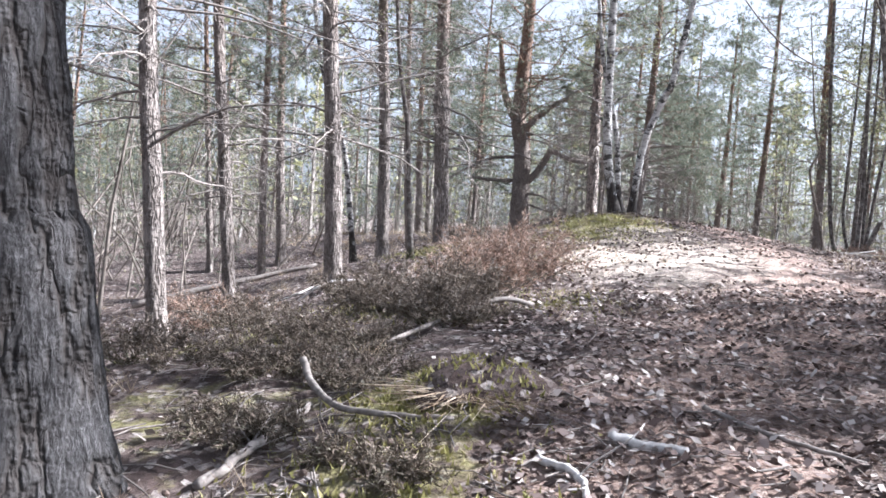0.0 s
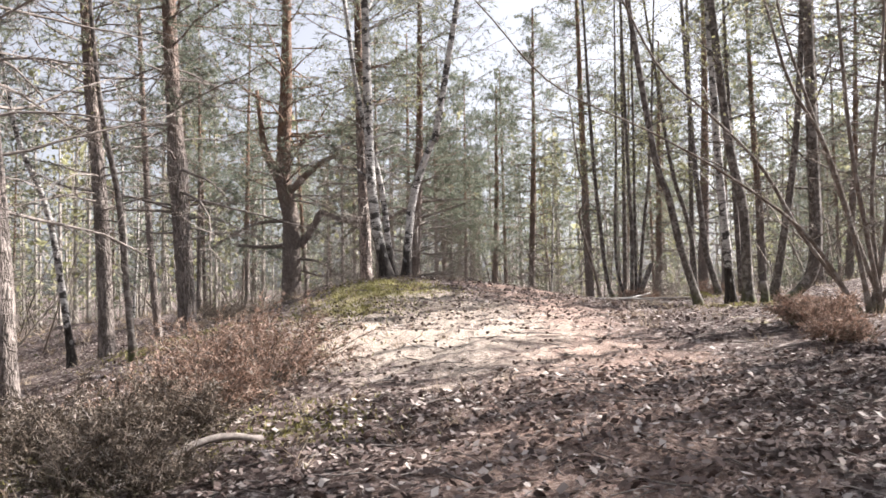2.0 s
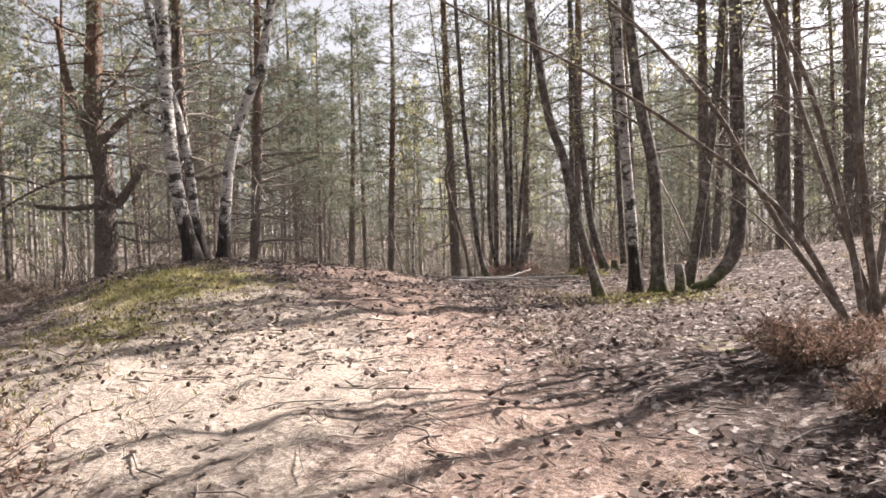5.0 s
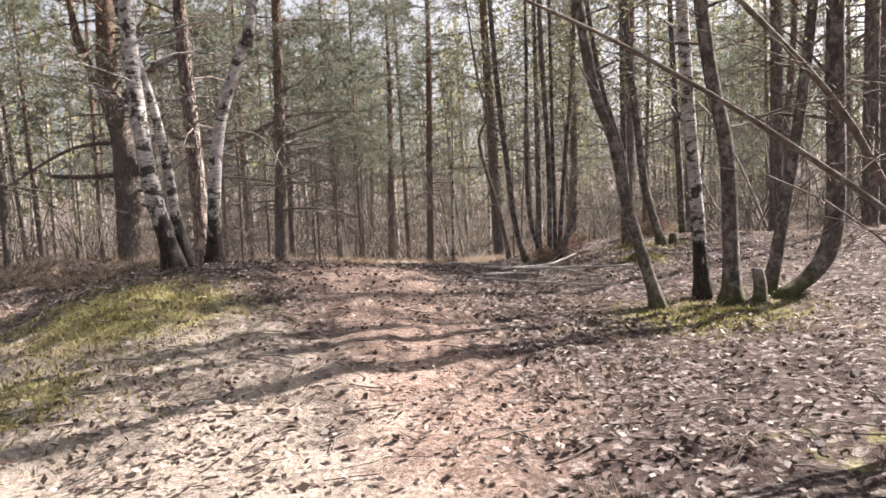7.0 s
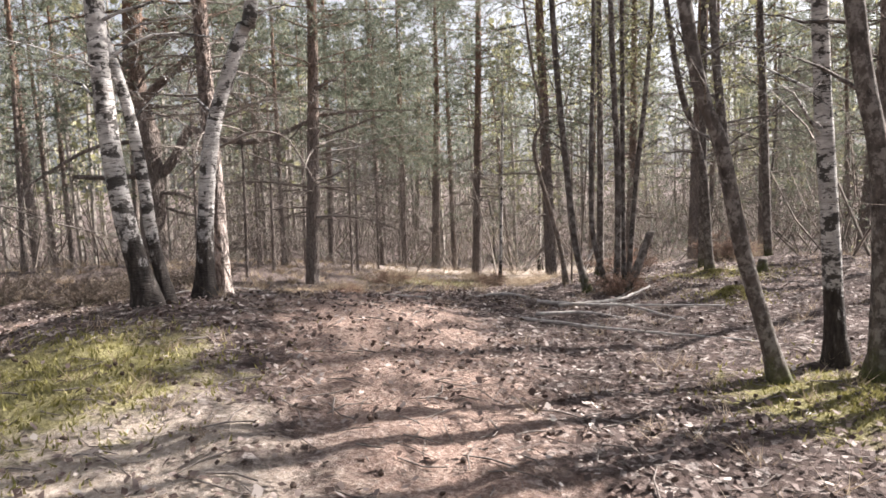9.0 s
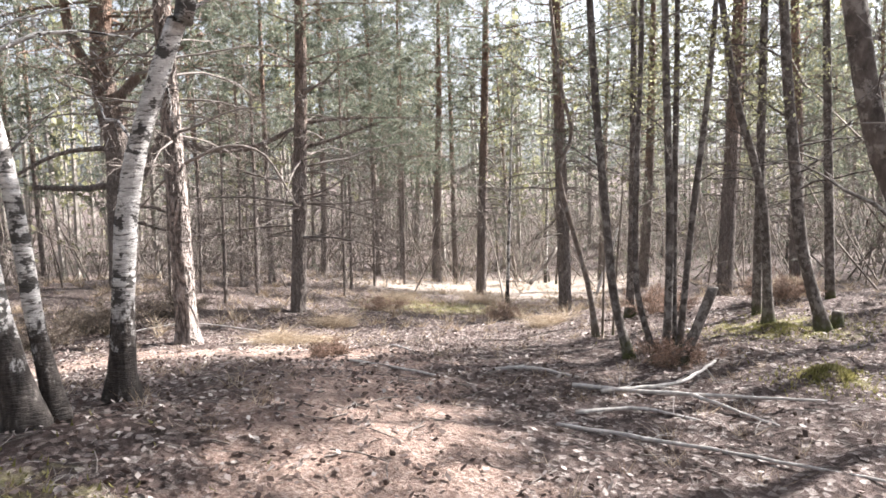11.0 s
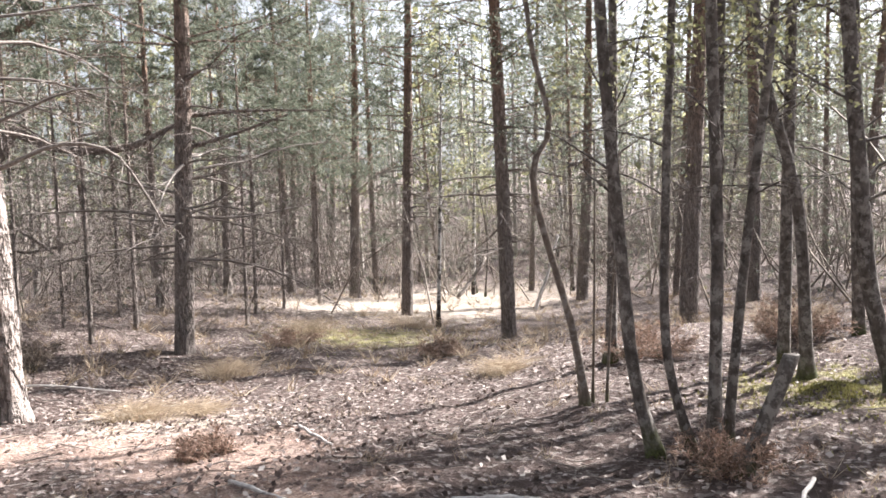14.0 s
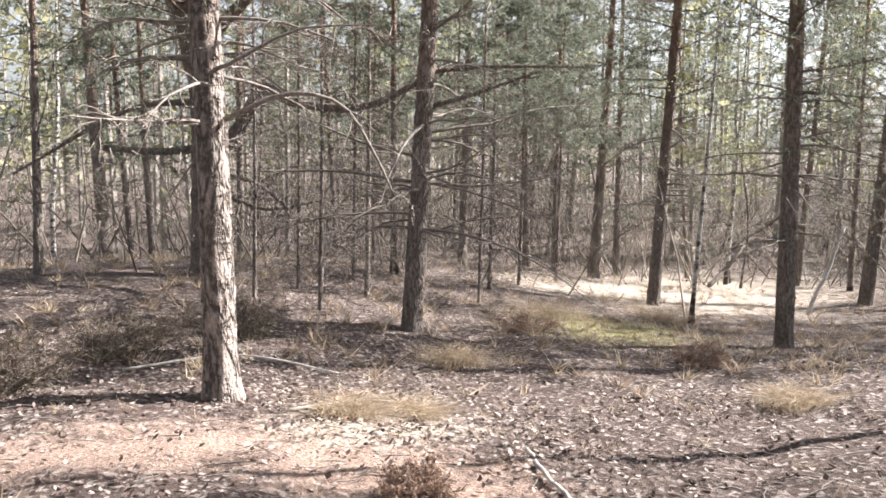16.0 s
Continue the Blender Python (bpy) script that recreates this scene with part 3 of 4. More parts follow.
pine(3.97, 23.3, 0.27, ((0.14, -0.05, 2.41), (0.26, -0.09, 4.8)), 12, 109, "straight pine with whorls of bare branches", first=1.2, live=3.6, spread=1.3,
     limbs=((((0.05, 0.0, 1.95), (-0.9, -0.2, 2.1), (-1.9, -0.3, 2.1)), 0.026, 0.008), (((0.1, 0.0, 1.95), (0.9, -0.2, 1.92), (1.9, -0.3, 2.05)), 0.026, 0.008), (((0.1, 0.0, 2.9), (0.7, -0.2, 3.05), (1.6, -0.4, 3.35)), 0.045, 0.012), (((0.1, 0.0, 3.35), (1.0, -0.2, 3.42), (2.2, -0.4, 3.4)), 0.036, 0.01)))
pine(9.21, 29.16, 0.28, ((0.27, -0.09, 6.63),), 12, 110, GREY_PINE, first=1.8, live=4.2)
pine(9.45, 24.0, 0.26, ((-0.04, 0.01, 2.93), (-0.09, 0.03, 5.99)), 13, 111, "straight brown pine with short bare branches", first=1.6, live=4.0, spread=1.1)
pine(16.0, 25.3, 0.30, ((0.02, -0.01, 3.50), (-0.07, 0.02, 6.61)), 12, 112, GREY_PINE, first=1.4, live=5.0)
pine(19.2, 25.4, 0.28, ((0.49, -0.17, 5.63),), 12, 113, "leaning pine with reddish bark", first=2.4, live=6.0)
pine(15.0, 31.0, 0.33, ((0.23, -0.01, 3.26),), 12, 114, GREY_PINE, first=1.8, live=5.0)
pine(9.48, 46.2, 0.30, ((0.35, -0.12, 9.70),), 12, 115, GREY_PINE, live=4.5, detail=0.6)
pine(12.0, 50.0, 0.34, ((0.35, -0.12, 5.95),), 11, 116, GREY_PINE, live=3.2, detail=0.6)
pine(9.42, 35.1, 0.31, ((0.26, -0.09, 5.67),), 11, 117, "pine with a thick foot and dense low crown", live=3.0, detail=0.6)
pine(12.84, 15.84, 0.27, ((0.07, -0.03, 5.0),), 13, 118, GREY_PINE, first=2.4, live=4.4, spread=1.3)
pine(12.5, 23.0, 0.33, ((0.28, -0.07, 6.15),), 12, 120, GREY_PINE, first=2.0, live=9.0, spread=0.6)
pine(-3.05, 32.0, 0.29, ((-0.18, 0.01, 4.96),), 12, 121, GREY_PINE, first=2.6, live=5.0, detail=0.6)
pine(-2.40, 33.4, 0.18, ((-0.07, 0.00, 3.41),), 11, 122, GREY_PINE, first=2.6, live=5.0, detail=0.6)
pine(-5.26, 17.90, 0.18, ((-0.08, 0.01, 2.92),), 11, 123, GREY_PINE, first=1.6, live=4.0, detail=0.6)
pine(-5.35, 19.93, 0.24, ((-0.19, 0.02, 2.82),), 11, 124, GREY_PINE, first=1.6, live=4.0, detail=0.6)
pine(-1.86, 17.53, 0.14, ((-0.17, 0.02, 2.19),), 10, 125, GREY_PINE, first=1.6, live=4.0, detail=0.6)

pine(5.6, 34.5, 0.22, ((0.1, 0.0, 4.0),), 12.5, 126, GREY_PINE, first=1.4, live=3.6, spread=1.4, detail=0.7, sides=10)
pine(7.9, 37.5, 0.24, ((-0.1, 0.0, 4.0),), 13.5, 127, GREY_PINE, first=1.6, live=4.0, spread=1.4, detail=0.7, sides=10)
pine(11.2, 39.0, 0.24, ((0.0, 0.1, 4.0),), 13.5, 128, GREY_PINE, first=1.6, live=4.0, spread=1.4, detail=0.7, sides=10)

for k, (x, y, tall, live) in enumerate(((2.2, 25.6, 6, 2.6), (3.0, 27.2, 7, 2.4), (5.6, 28.2, 6, 2.0), (4.4, 30.4, 7, 2.0), (5.2, 26.4, 6.5, 1.7), (6.4, 29.6, 7.5, 1.5), (7.7, 32.0, 7, 1.5), (3.2, 33.0, 8, 1.6), (1.7, 24.5, 4.4, 3.2), (2.7, 24.0, 4.0, 3.0), (3.3, 25.4, 4.6, 3.2))):
    pine(x, y, 0.06 + 0.01 * (k % 4), ((0.05, 0.03, 2.0),), tall, 140 + k, "young pine with drooping dead boughs to the ground", first=0.35, live=live + 2.0, spread=1.0, detail=1.0, split=False, group="young pines", sides=10)

# ---------------------------------------------------------------- birches and alders along the walk
leafy_tree("birch_tree", 1.94, 13.2, [((0, 0, 0), 0.15, ((-0.14, 0.03, 0.70), (-0.21, 0.05, 1.48), (-0.23, 0.05, 2.45)), 10.5),
                                       ((0.12, 0.10, 0), 0.09, ((-0.08, 0.03, 0.5), (-0.18, 0.04, 1.42), (-0.48, 0.12, 2.75)), 7.5)], 201,
           "twin-stemmed white birch with black cracked foot", BIRCH, "birches by the trail", leaf=2)
leafy_tree("birch_tree", 2.30, 13.8, [((0, 0, 0), 0.13, ((0.09, -0.03, 1.00), (0.20, -0.05, 1.5), (0.44, -0.12, 2.15), (0.53, -0.14, 2.40)), 10.5)], 202,
           "leaning white birch with dark horizontal scars", BIRCH, "birches by the trail", leaf=2)
leafy_tree("birch_tree", -2.20, 12.54, [((0, 0, 0), 0.09, ((-0.28, 0.03, 1.89), (-0.69, 0.07, 3.06)), 7)], 203, "thin pale leaning birch", BIRCH, "", leaf=1, twig=0.7)
leafy_tree("birch_tree", -1.03, 9.96, [((0, 0, 0), 0.065, ((-0.07, 0.01, 0.8), (-0.14, 0.02, 1.63), (-0.30, 0.03, 2.55)), 5.5)], 204, "thin crooked dark-barked sapling", ALDER, "", leaf=1, twig=0.8, first=1.2)
leafy_tree("birch_tree", 14.4, 37.6, [((0, 0, 0), 0.15, ((0.27, -0.09, 7.56),), 9)], 205, "slim white birch standing in the light", BIRCH, "", detail=0.6)
leafy_tree("birch_tree", 9.17, 26.90, [((0, 0, 0), 0.08, ((0.1, -0.02, 2.0), (0.20, -0.07, 4.40)), 7)], 206, "thin young birch among the pines", BIRCH, "", detail=0.6)
leafy_tree("alder_clump", 6.62, 15.30, [((-0.18, 0.12, 0), 0.078, ((-0.12, 0.04, 0.52), (-0.19, 0.07, 1.33), (-0.29, 0.10, 2.90)), 9.5),
                                        ((0.03, 0.02, 0), 0.055, ((-0.16, 0.05, 0.68), (-0.15, 0.05, 1.71), (-0.10, 0.04, 2.86)), 8),
                                        ((0.08, -0.09, 0), 0.074, ((0.03, -0.01, 1.30), (0.00, -0.00, 2.83)), 10),
                                        ((0.25, 0.08, 0), 0.06, ((0.01, 0.0, 1.30), (0.04, -0.01, 2.89)), 9),
                                        ((0.24, -0.02, 0), 0.06, ((0.12, -0.04, 1.29), (0.29, -0.10, 2.85)), 8)], 207,
           "clump of slender grey stems from one mossy foot", ALDER, "", leaf=2, first=1.6, twig=1.0, stubs=[((0.02, -0.42, 0.02), 0.09, ((0.15, -0.05, 0.39), (0.26, -0.09, 0.69)))])
leafy_tree("alder_tree", 8.70, 16.48, [((0, 0, 0), 0.10, ((-0.05, 0.02, 1.24), (-0.16, 0.05, 1.82), (-0.39, 0.13, 2.80)), 8)], 208, "thin grey tree with a black mossy foot", ALDER, "", leaf=2)
leafy_tree("birch_tree", 8.74, 15.65, [((0, 0, 0), 0.12, ((-0.21, 0.07, 0.83), (-0.29, 0.10, 1.68), (-0.39, 0.14, 3.05)), 9)], 209, "curving grey birch beside a mossy stub", ALDER, "", leaf=2, stubs=[((0.26, 0.12, 0.0), 0.10, ((0.0, 0.0, 0.08), (0.01, 0.0, 0.17)))])
leafy_tree("sapling", 6.76, 16.81, [((0, 0, 0), 0.06, ((-0.08, 0.03, 0.60), (-0.35, 0.12, 1.77), (-0.22, 0.07, 2.21), (-0.33, 0.12, 2.80)), 5),
                                    ((0.1, 0.05, 0), 0.02, ((0.03, 0.0, 0.8), (0.05, 0.0, 1.6)), 2.2), ((0.2, 0.0, 0), 0.02, ((0.05, 0.0, 0.7), (0.12, 0.0, 1.4)), 2.0)], 210, "crooked dark sapling with thin shoots at its foot", HAZEL, "", leaf=1, first=1.0, twig=0.6)
leafy_tree("birch_tree", 5.82, 11.25, [((0, 0, 0), 0.10, ((-0.22, 0.06, 0.84), (-0.34, 0.09, 1.47), (-0.53, 0.15, 2.25)), 9)], 211, "leaning grey-barked birch with dark knots", ALDER, "birches right of the trail", leaf=2)
leafy_tree("birch_tree", 6.41, 11.46, [((0, 0, 0), 0.12, ((-0.04, 0.01, 0.86), (-0.11, 0.03, 2.32)), 10)], 212, "upright white birch with black scars", BIRCH, "birches right of the trail", leaf=2)
leafy_tree("birch_tree", 6.43, 11.09, [((0, 0, 0), 0.13, ((-0.02, 0.01, 1.29), (-0.18, 0.06, 2.37)), 10)], 213, "grey birch with rough dark bark", ALDER, "birches right of the trail", leaf=2)
leafy_tree("alder_tree", 6.78, 10.90, [((0, 0, 0), 0.16, ((0.26, -0.08, 0.16), (0.43, -0.14, 0.62), (0.46, -0.14, 2.24)), 10),
                                       ((-0.06, 0.1, 0), 0.10, ((0.12, -0.04, 0.56), (0.39, -0.12, 2.30)), 8)], 214, "dark tree whose mossy foot curves out of the ground", ALDER, "", leaf=2,
           stubs=[((-0.3, -0.1, 0), 0.09, ((0.0, 0.0, 0.12), (-0.02, 0.0, 0.26)))])
hazel = [((0.04 * k - 0.14, 0.03 * (k % 3), 0), 0.042 if k != 1 else 0.02, o, o[-1][2] + (1.6 if k != 1 else 0.2)) for k, o in enumerate((
    ((-0.5, 0.0, 0.72), (-1.1, 0.2, 1.25), (-1.65, 0.5, 1.68), (-2.4, 1.05, 2.25)), ((-0.05, 0.6, 0.65), (-0.4, 1.1, 1.08), (-1.2, 1.25, 1.2), (-1.94, 1.2, 1.24)), ((-0.43, 0.17, 0.70), (-0.75, 0.28, 1.35), (-1.15, 0.43, 1.85), (-1.55, 0.58, 2.3)),
    ((-0.10, 0.04, 0.70), (-0.30, 0.12, 1.55), (-0.55, 0.21, 2.1)), ((0.15, -0.06, 0.79), (0.23, -0.08, 1.83), (0.25, -0.09, 2.45)),
    ((0.26, -0.09, 0.46), (0.38, -0.14, 1.07), (0.42, -0.14, 1.9)), ((-0.2, -0.1, 0.7), (-0.4, -0.2, 1.5), (-0.5, -0.25, 2.6)), ((0.1, 0.2, 0.9), (0.35, 0.35, 2.0), (0.6, 0.5, 2.9)),
    ((-0.1, 0.25, 0.8), (-0.2, 0.5, 1.7), (-0.4, 0.7, 2.8)), ((0.4, 0.1, 0.6), (0.9, 0.2, 1.3), (1.3, 0.2, 2.2))))]
leafy_tree("hazel_bush", 5.54, 7.79, hazel, 215, "bare many-stemmed hazel with long arching rods", HAZEL, "", leaf=0, first=0.7, twig=0.9, category="shrub", sides=9)
leafy_tree("alder_tree", 8.85, 16.9, [((0, 0, 0), 0.11, ((0.07, -0.03, 4.16),), 10)], 216, "straight grey tree trunk", ALDER, "", leaf=3)
leafy_tree("alder_tree", 8.0, 18.4, [((0, 0, 0), 0.11, ((0.05, -0.02, 1.85),), 9)], 217, "straight thin grey tree", ALDER, "", leaf=3)
leafy_tree("alder_tree", 10.27, 17.37, [((0, 0, 0), 0.12, ((-0.10, 0.03, 3.90),), 10)], 218, "straight grey tree trunk", ALDER, "", leaf=3)

# ---------------------------------------------------------------- the wood around
def surroundings():
    rng = np.random.default_rng(77)
    protos_p, protos_b = [], []
    for k in range(5):
        protos_p.append(pine(-30 - 4 * k, -14, 0.11 + 0.028 * k, ((rng.uniform(-0.3, 0.3), rng.uniform(-0.3, 0.3), 3.0 + k), ), 9 + k, 300 + k, "forest pine with bare lower branches", first=0.9, live=1.9 + 0.45 * k, detail=0.6, spread=1.5, split=False, group="pines of the wood", sides=8))
    for k in range(6):
        protos_b.append(leafy_tree("birch_tree", -30 - 4 * k, -18, [((0, 0, 0), 0.06 + 0.018 * k, ((rng.uniform(-0.2, 0.2), rng.uniform(-0.2, 0.2), 2.0), (rng.uniform(-0.5, 0.5), rng.uniform(-0.5, 0.5), 4.5)), 6.0 + 0.9 * k)],
                                   320 + k, "thin forest birch with sparse spring leaves", BIRCH if k % 3 == 2 else ALDER, "birches of the wood", leaf=6, detail=0.45, twig=1.1, sides=6, first=1.2))
    placed = [(-30 - 4 * k, -14) for k in range(5)] + [(-30 - 4 * k, -18) for k in range(6)]
    count = 0
    for tries in range(6000):
        x, y = rng.uniform(-30, 40), rng.uniform(-14, 52)
        inside = -6.5 < x < 12.5 + 0.12 * y and -6 < y < 25
        gap = inside or (5 < x < 16 and 25 <= y < (31 if x < 9 else 34)) or (x > 12 and 2 < y < 26 and (x < 21 or rng.uniform() < 0.5))
        if gap or (x < -14 and y < 4) or (y > 45 and rng.uniform() < 0.35):
            continue
        if any((x - a) ** 2 + (y - b) ** 2 < 1.7 ** 2 for a, b in placed):
            continue
        if -15 < x < 1 and 21 < y < 46 and rng.uniform() < 0.7:
            continue
        if not -0.75 * y - 5 < x < 1.25 * y + 5 and rng.uniform() < 0.72:
            continue
        placed.append((x, y))
        protos = protos_p if rng.uniform() < (0.72 if x < 8 else 0.6) else protos_b
        ob = protos[rng.integers(len(protos))]
        s = rng.uniform(0.85, 1.2)
        c = copy_thing(ob, pose(x, y, float(height(x, y)), rng.uniform(-2.5, 2.5), rng.uniform(-2.5, 2.5), rng.uniform(0, 360)))
        c.scale = (s, s, s)
        count += 1
        if count >= 112:
            break


surroundings()


def added_shade_pines():
    """Pines added mostly off view, right of the trail, to shade the rise's foot."""
    for k, (x, y, tall) in enumerate(((11.6, 2.2, 12), (12.6, 6.2, 9), (9.8, 0.2, 11), (6.8, -1.5, 10), (12.0, -1.0, 12), (14.0, 6.4, 10), (13.9, 15.3, 11), (14.6, 17.2, 11), (10.6, 6.8, 9), (9.4, 7.2, 8.5), (11.6, 16.6, 12), (12.2, 13.7, 12))):
        # set here for their shadows; label shared with the wood's pines
        pine(x, y, 0.22, ((0.1, 0.05, 3.0),), tall, 360 + k, "forest pine with bare lower branches", first=1.6, live=3.0 if y < 12 else 5.5, detail=0.7, spread=1.4, dense=0.6 if y < 12 else 1.1, split=False, group="pines of the wood", sides=10)

    # one more unseen pine, added so its crown shades the old trunk
    pine(8.3, 4.66, 0.24, ((0.05, 0.05, 3.0),), 13, 349, "tall added pine, out of view, with a high crown", first=4.0, live=8.0, detail=0.7, spread=1.35, dense=1.0, split=False, group="pines of the wood", sides=10)


added_shade_pines()


def far_woods():
    """The closed wood in the distance: stems, needle boughs and fresh birch leaves."""
    rng = np.random.default_rng(8)
    stems, green, fresh = Geo(), Geo(), Geo()
    n = 0
    while n < 460:
        x, y = rng.uniform(-60, 75), rng.uniform(-40, 95)
        if -30 < x < 38 and -20 < y < 43:
            continue
        if not -0.8 * y - 8 < x < 1.3 * y + 8 and rng.uniform() < 0.85:
            continue
        z, tall = float(rise(x, y)) - 0.1, rng.uniform(11, 18)
        lean = rng.normal(0, 0.25, 2)
        stems.tube([(x, y, z), (x + lean[0] * 0.5, y + lean[1] * 0.5, z + tall / 2), (x + lean[0], y + lean[1], z + tall)], (0.13, 0.09, 0.02), 4, cap=False)
        m = 260
        low = rng.uniform(0.8, 3.0)
        h = low + (tall - low) * rng.uniform(0, 1, m) ** 0.9
        rad = rng.uniform(0.2, 1.0, m) * 2.2 * np.clip(1.15 - h / tall, 0.2, 1)
        a = rng.uniform(0, 6.28, m)
        at = np.stack([x + rad * np.cos(a), y + rad * np.sin(a), z + h], -1)
        if rng.uniform() < 0.5:
            green.blades(at, at + rng.standard_normal((m, 3)) * np.array((0.30, 0.30, 0.15)), 0.13, rng)
        else:
            u = rng.standard_normal((m, 3)) * 0.075
            fresh.quads(at, u, np.cross(u, rng.standard_normal((m, 3))) * 0.8)
        n += 1
    for name, g, mat, label in (("far_stems", stems, HAZED_WOOD, "close-set trunks of the distant wood, coloured pale for haze"), ("far_needles", green, NEEDLE, "blue-green pine boughs of the distant wood"), ("far_leaves", fresh, YOUNG, "fresh yellow-green leaves of distant birches")):
        tagged(new(name, g.mesh(name, mat, False)), label, "far wood", kind="stuff")


far_woods()


def thicket():
    """Thin bare saplings and brush standing among the trees farther off."""
    rng = np.random.default_rng(5)
    g, needle, leaf = Geo(), Geo(), Geo()
    n = 0
    while n < 2300:
        x, y = rng.uniform(-26, 34), rng.uniform(8, 60)
        if rng.uniform() < (0.6 if x < -3 else 0.5 if x < 9 and y < 38 else 0.0):
            continue
        if (-4.5 < x < 11.5 and y < 26) or (x > 11.5 and y < 20 and rng.uniform() < 0.25):
            continue
        if 4 < x < 16 and y < 36 and rng.uniform() < 0.85:
            continue
        tall = rng.uniform(1.5, 6.5)
        z = float(rise(x, y)) - 0.05
        ln = bent((x, y, z), (rng.normal(0, 0.42), rng.normal(0, 0.42), 1), tall, 5, rng, -0.05, 0.2)
        g.tube(ln, np.linspace(0.008 + 0.005 * tall * rng.uniform(0.5, 1), 0.003, 5), 3, cap=False)
        for b in range(13):
            i = rng.integers(0, 4)
            tw = bent(ln[i] + (ln[i + 1] - ln[i]) * rng.uniform(), (rng.normal(), rng.normal(), rng.uniform(-0.4, 0.7)), rng.uniform(0.5, 1.6), 3, rng, 0.25, 0.25)
            g.blades(tw[:2], tw[1:], 0.012, rng)
            if n % 3 == 0:
                needles(needle, [(tw[2], tw[2] - tw[1]), (tw[1], tw[1] - tw[0])], rng, 0.14, 0.015, 6)
            elif n % 3 == 1 and b % 2:
                leaves(leaf, [(tw[2], tw[2] - tw[1])], rng, 0.03, 3, 0.12)
        n += 1
    for name, geo, mat, label in (("thicket_needles", needle, NEEDLE, "grey-green needle sprays in the undergrowth"), ("thicket_leaves", leaf, YOUNG, "fresh small leaves in the undergrowth")):
        tagged(new(name, geo.mesh(name, mat, False)), label, "undergrowth", kind="stuff")
    ob = new("thicket", g.mesh("thicket", BRUSH))
    tagged(ob, "bare brown thicket of thin saplings between the trees", "undergrowth", kind="stuff")


thicket()


# ---------------------------------------------------------------- floor litter
def strew(n, seed, lo=(-5.0, -0.5), hi=(11.0, 24.0), near=5.0):
    """Places on the ground, thickest by the trail."""
    rng = np.random.default_rng(seed)
    x, y = rng.uniform(lo[0], hi[0], n * 4), rng.uniform(lo[1], hi[1], n * 4)
    keep = rng.uniform(size=n * 4) < np.clip(1.15 - trail_gap(x, y) / near, 0.12, 1)
    x, y = x[keep][:n], y[keep][:n]
    return rng, x, y, height(x, y)


def fallen_leaves():
    rng, x, y, z = strew(95000, 11)
    thin = rng.uniform(size=len(x)) < np.where(trail_gap(x, y) < 0.55, 0.6, 1.0) * np.clip(0.65 + 0.6 * waves(x, y, 1.8, 33), 0.15, 1)
    thin &= ~((x < 0.1 + 0.12 * waves(x, y, 2.5, 41)) & (y < 7.5) & (rng.uniform(size=len(x)) < 0.8))
    x, y, z = x[thin], y[thin], z[thin]
    more = strew(20000, 13, (0.0, 1.2), (5.0, 6.4))
    x, y, z = np.append(x, more[1]), np.append(y, more[2]), np.append(z, more[3])
    n = len(x)
    c = np.stack([x, y, z + 0.012 + rng.uniform(0, 0.012, n)], -1)
    a = rng.uniform(0, 2 * np.pi, n)
    u = np.stack([np.cos(a), np.sin(a), rng.normal(0, 0.35, n)], -1)
    w = np.stack([-np.sin(a), np.cos(a), rng.normal(0, 0.45, n)], -1)
    s = rng.uniform(0.008, 0.028, (n, 1))
    g = Geo()
    g.quads(c, u * s, w * s * 0.65)
    ob = new("fallen_leaves", g.mesh("fallen_leaves", FALLEN, False))
    tagged(ob, "dry brown and bleached leaves strewn over the floor", "leaf litter", kind="stuff")


def fallen_twigs():
    rng, x, y, z = strew(3200, 12)
    more = strew(700, 14, (-1.6, 1.2), (5.0, 6.4))
    x, y, z = np.append(x, more[1]), np.append(y, more[2]), np.append(z, more[3])
    g = Geo()
    for a, b, c in zip(x, y, z):
        t, l = rng.uniform(0, 6.28), rng.uniform(0.05, 0.32)
        d = np.array((np.cos(t), np.sin(t), 0.0)) * l / 2
        p = np.array((a, b, 0.0))
        q = [p - d, p + np.array((-d[1], d[0], 0)) * rng.normal(0, 0.2), p + d]
        q = [(v[0], v[1], float(height(v[0], v[1])) + 0.008 + 0.01 * rng.uniform()) for v in q]
        r = rng.uniform(0.0015, 0.005)
        g.tube(q, (r, r, r * 0.6), 4, cap=False)
    ob = new("fallen_twigs", g.mesh("fallen_twigs", DEAD))
    tagged(ob, "small grey twigs scattered on the leaf litter", "twigs", kind="stuff")


def fallen_cones():
    rng, x, y, z = strew(1400, 13)
    g = Geo()
    for a, b, c in zip(x, y, z):
        if trail_gap(a, b) < 0.7 and rng.uniform() < 0.6:
            continue
        t = rng.uniform(0, 6.28)
        d = np.array((np.cos(t), np.sin(t), rng.normal(0, 0.3))) * rng.uniform(0.012, 0.021)
        p = np.array((a, b, c + 0.016))
        r = rng.uniform(0.009, 0.015)
        g.tube([p - d, p - d * 0.5, p, p + d * 0.6, p + d], (r * 0.4, r, r * 1.05, r * 0.7, r * 0.15), 6, 0.14, rng)
    ob = new("pine_cones", g.mesh("pine_cones", CONE, False))
    tagged(ob, "small dark pine cones lying among the leaves", "cones", kind="stuff")


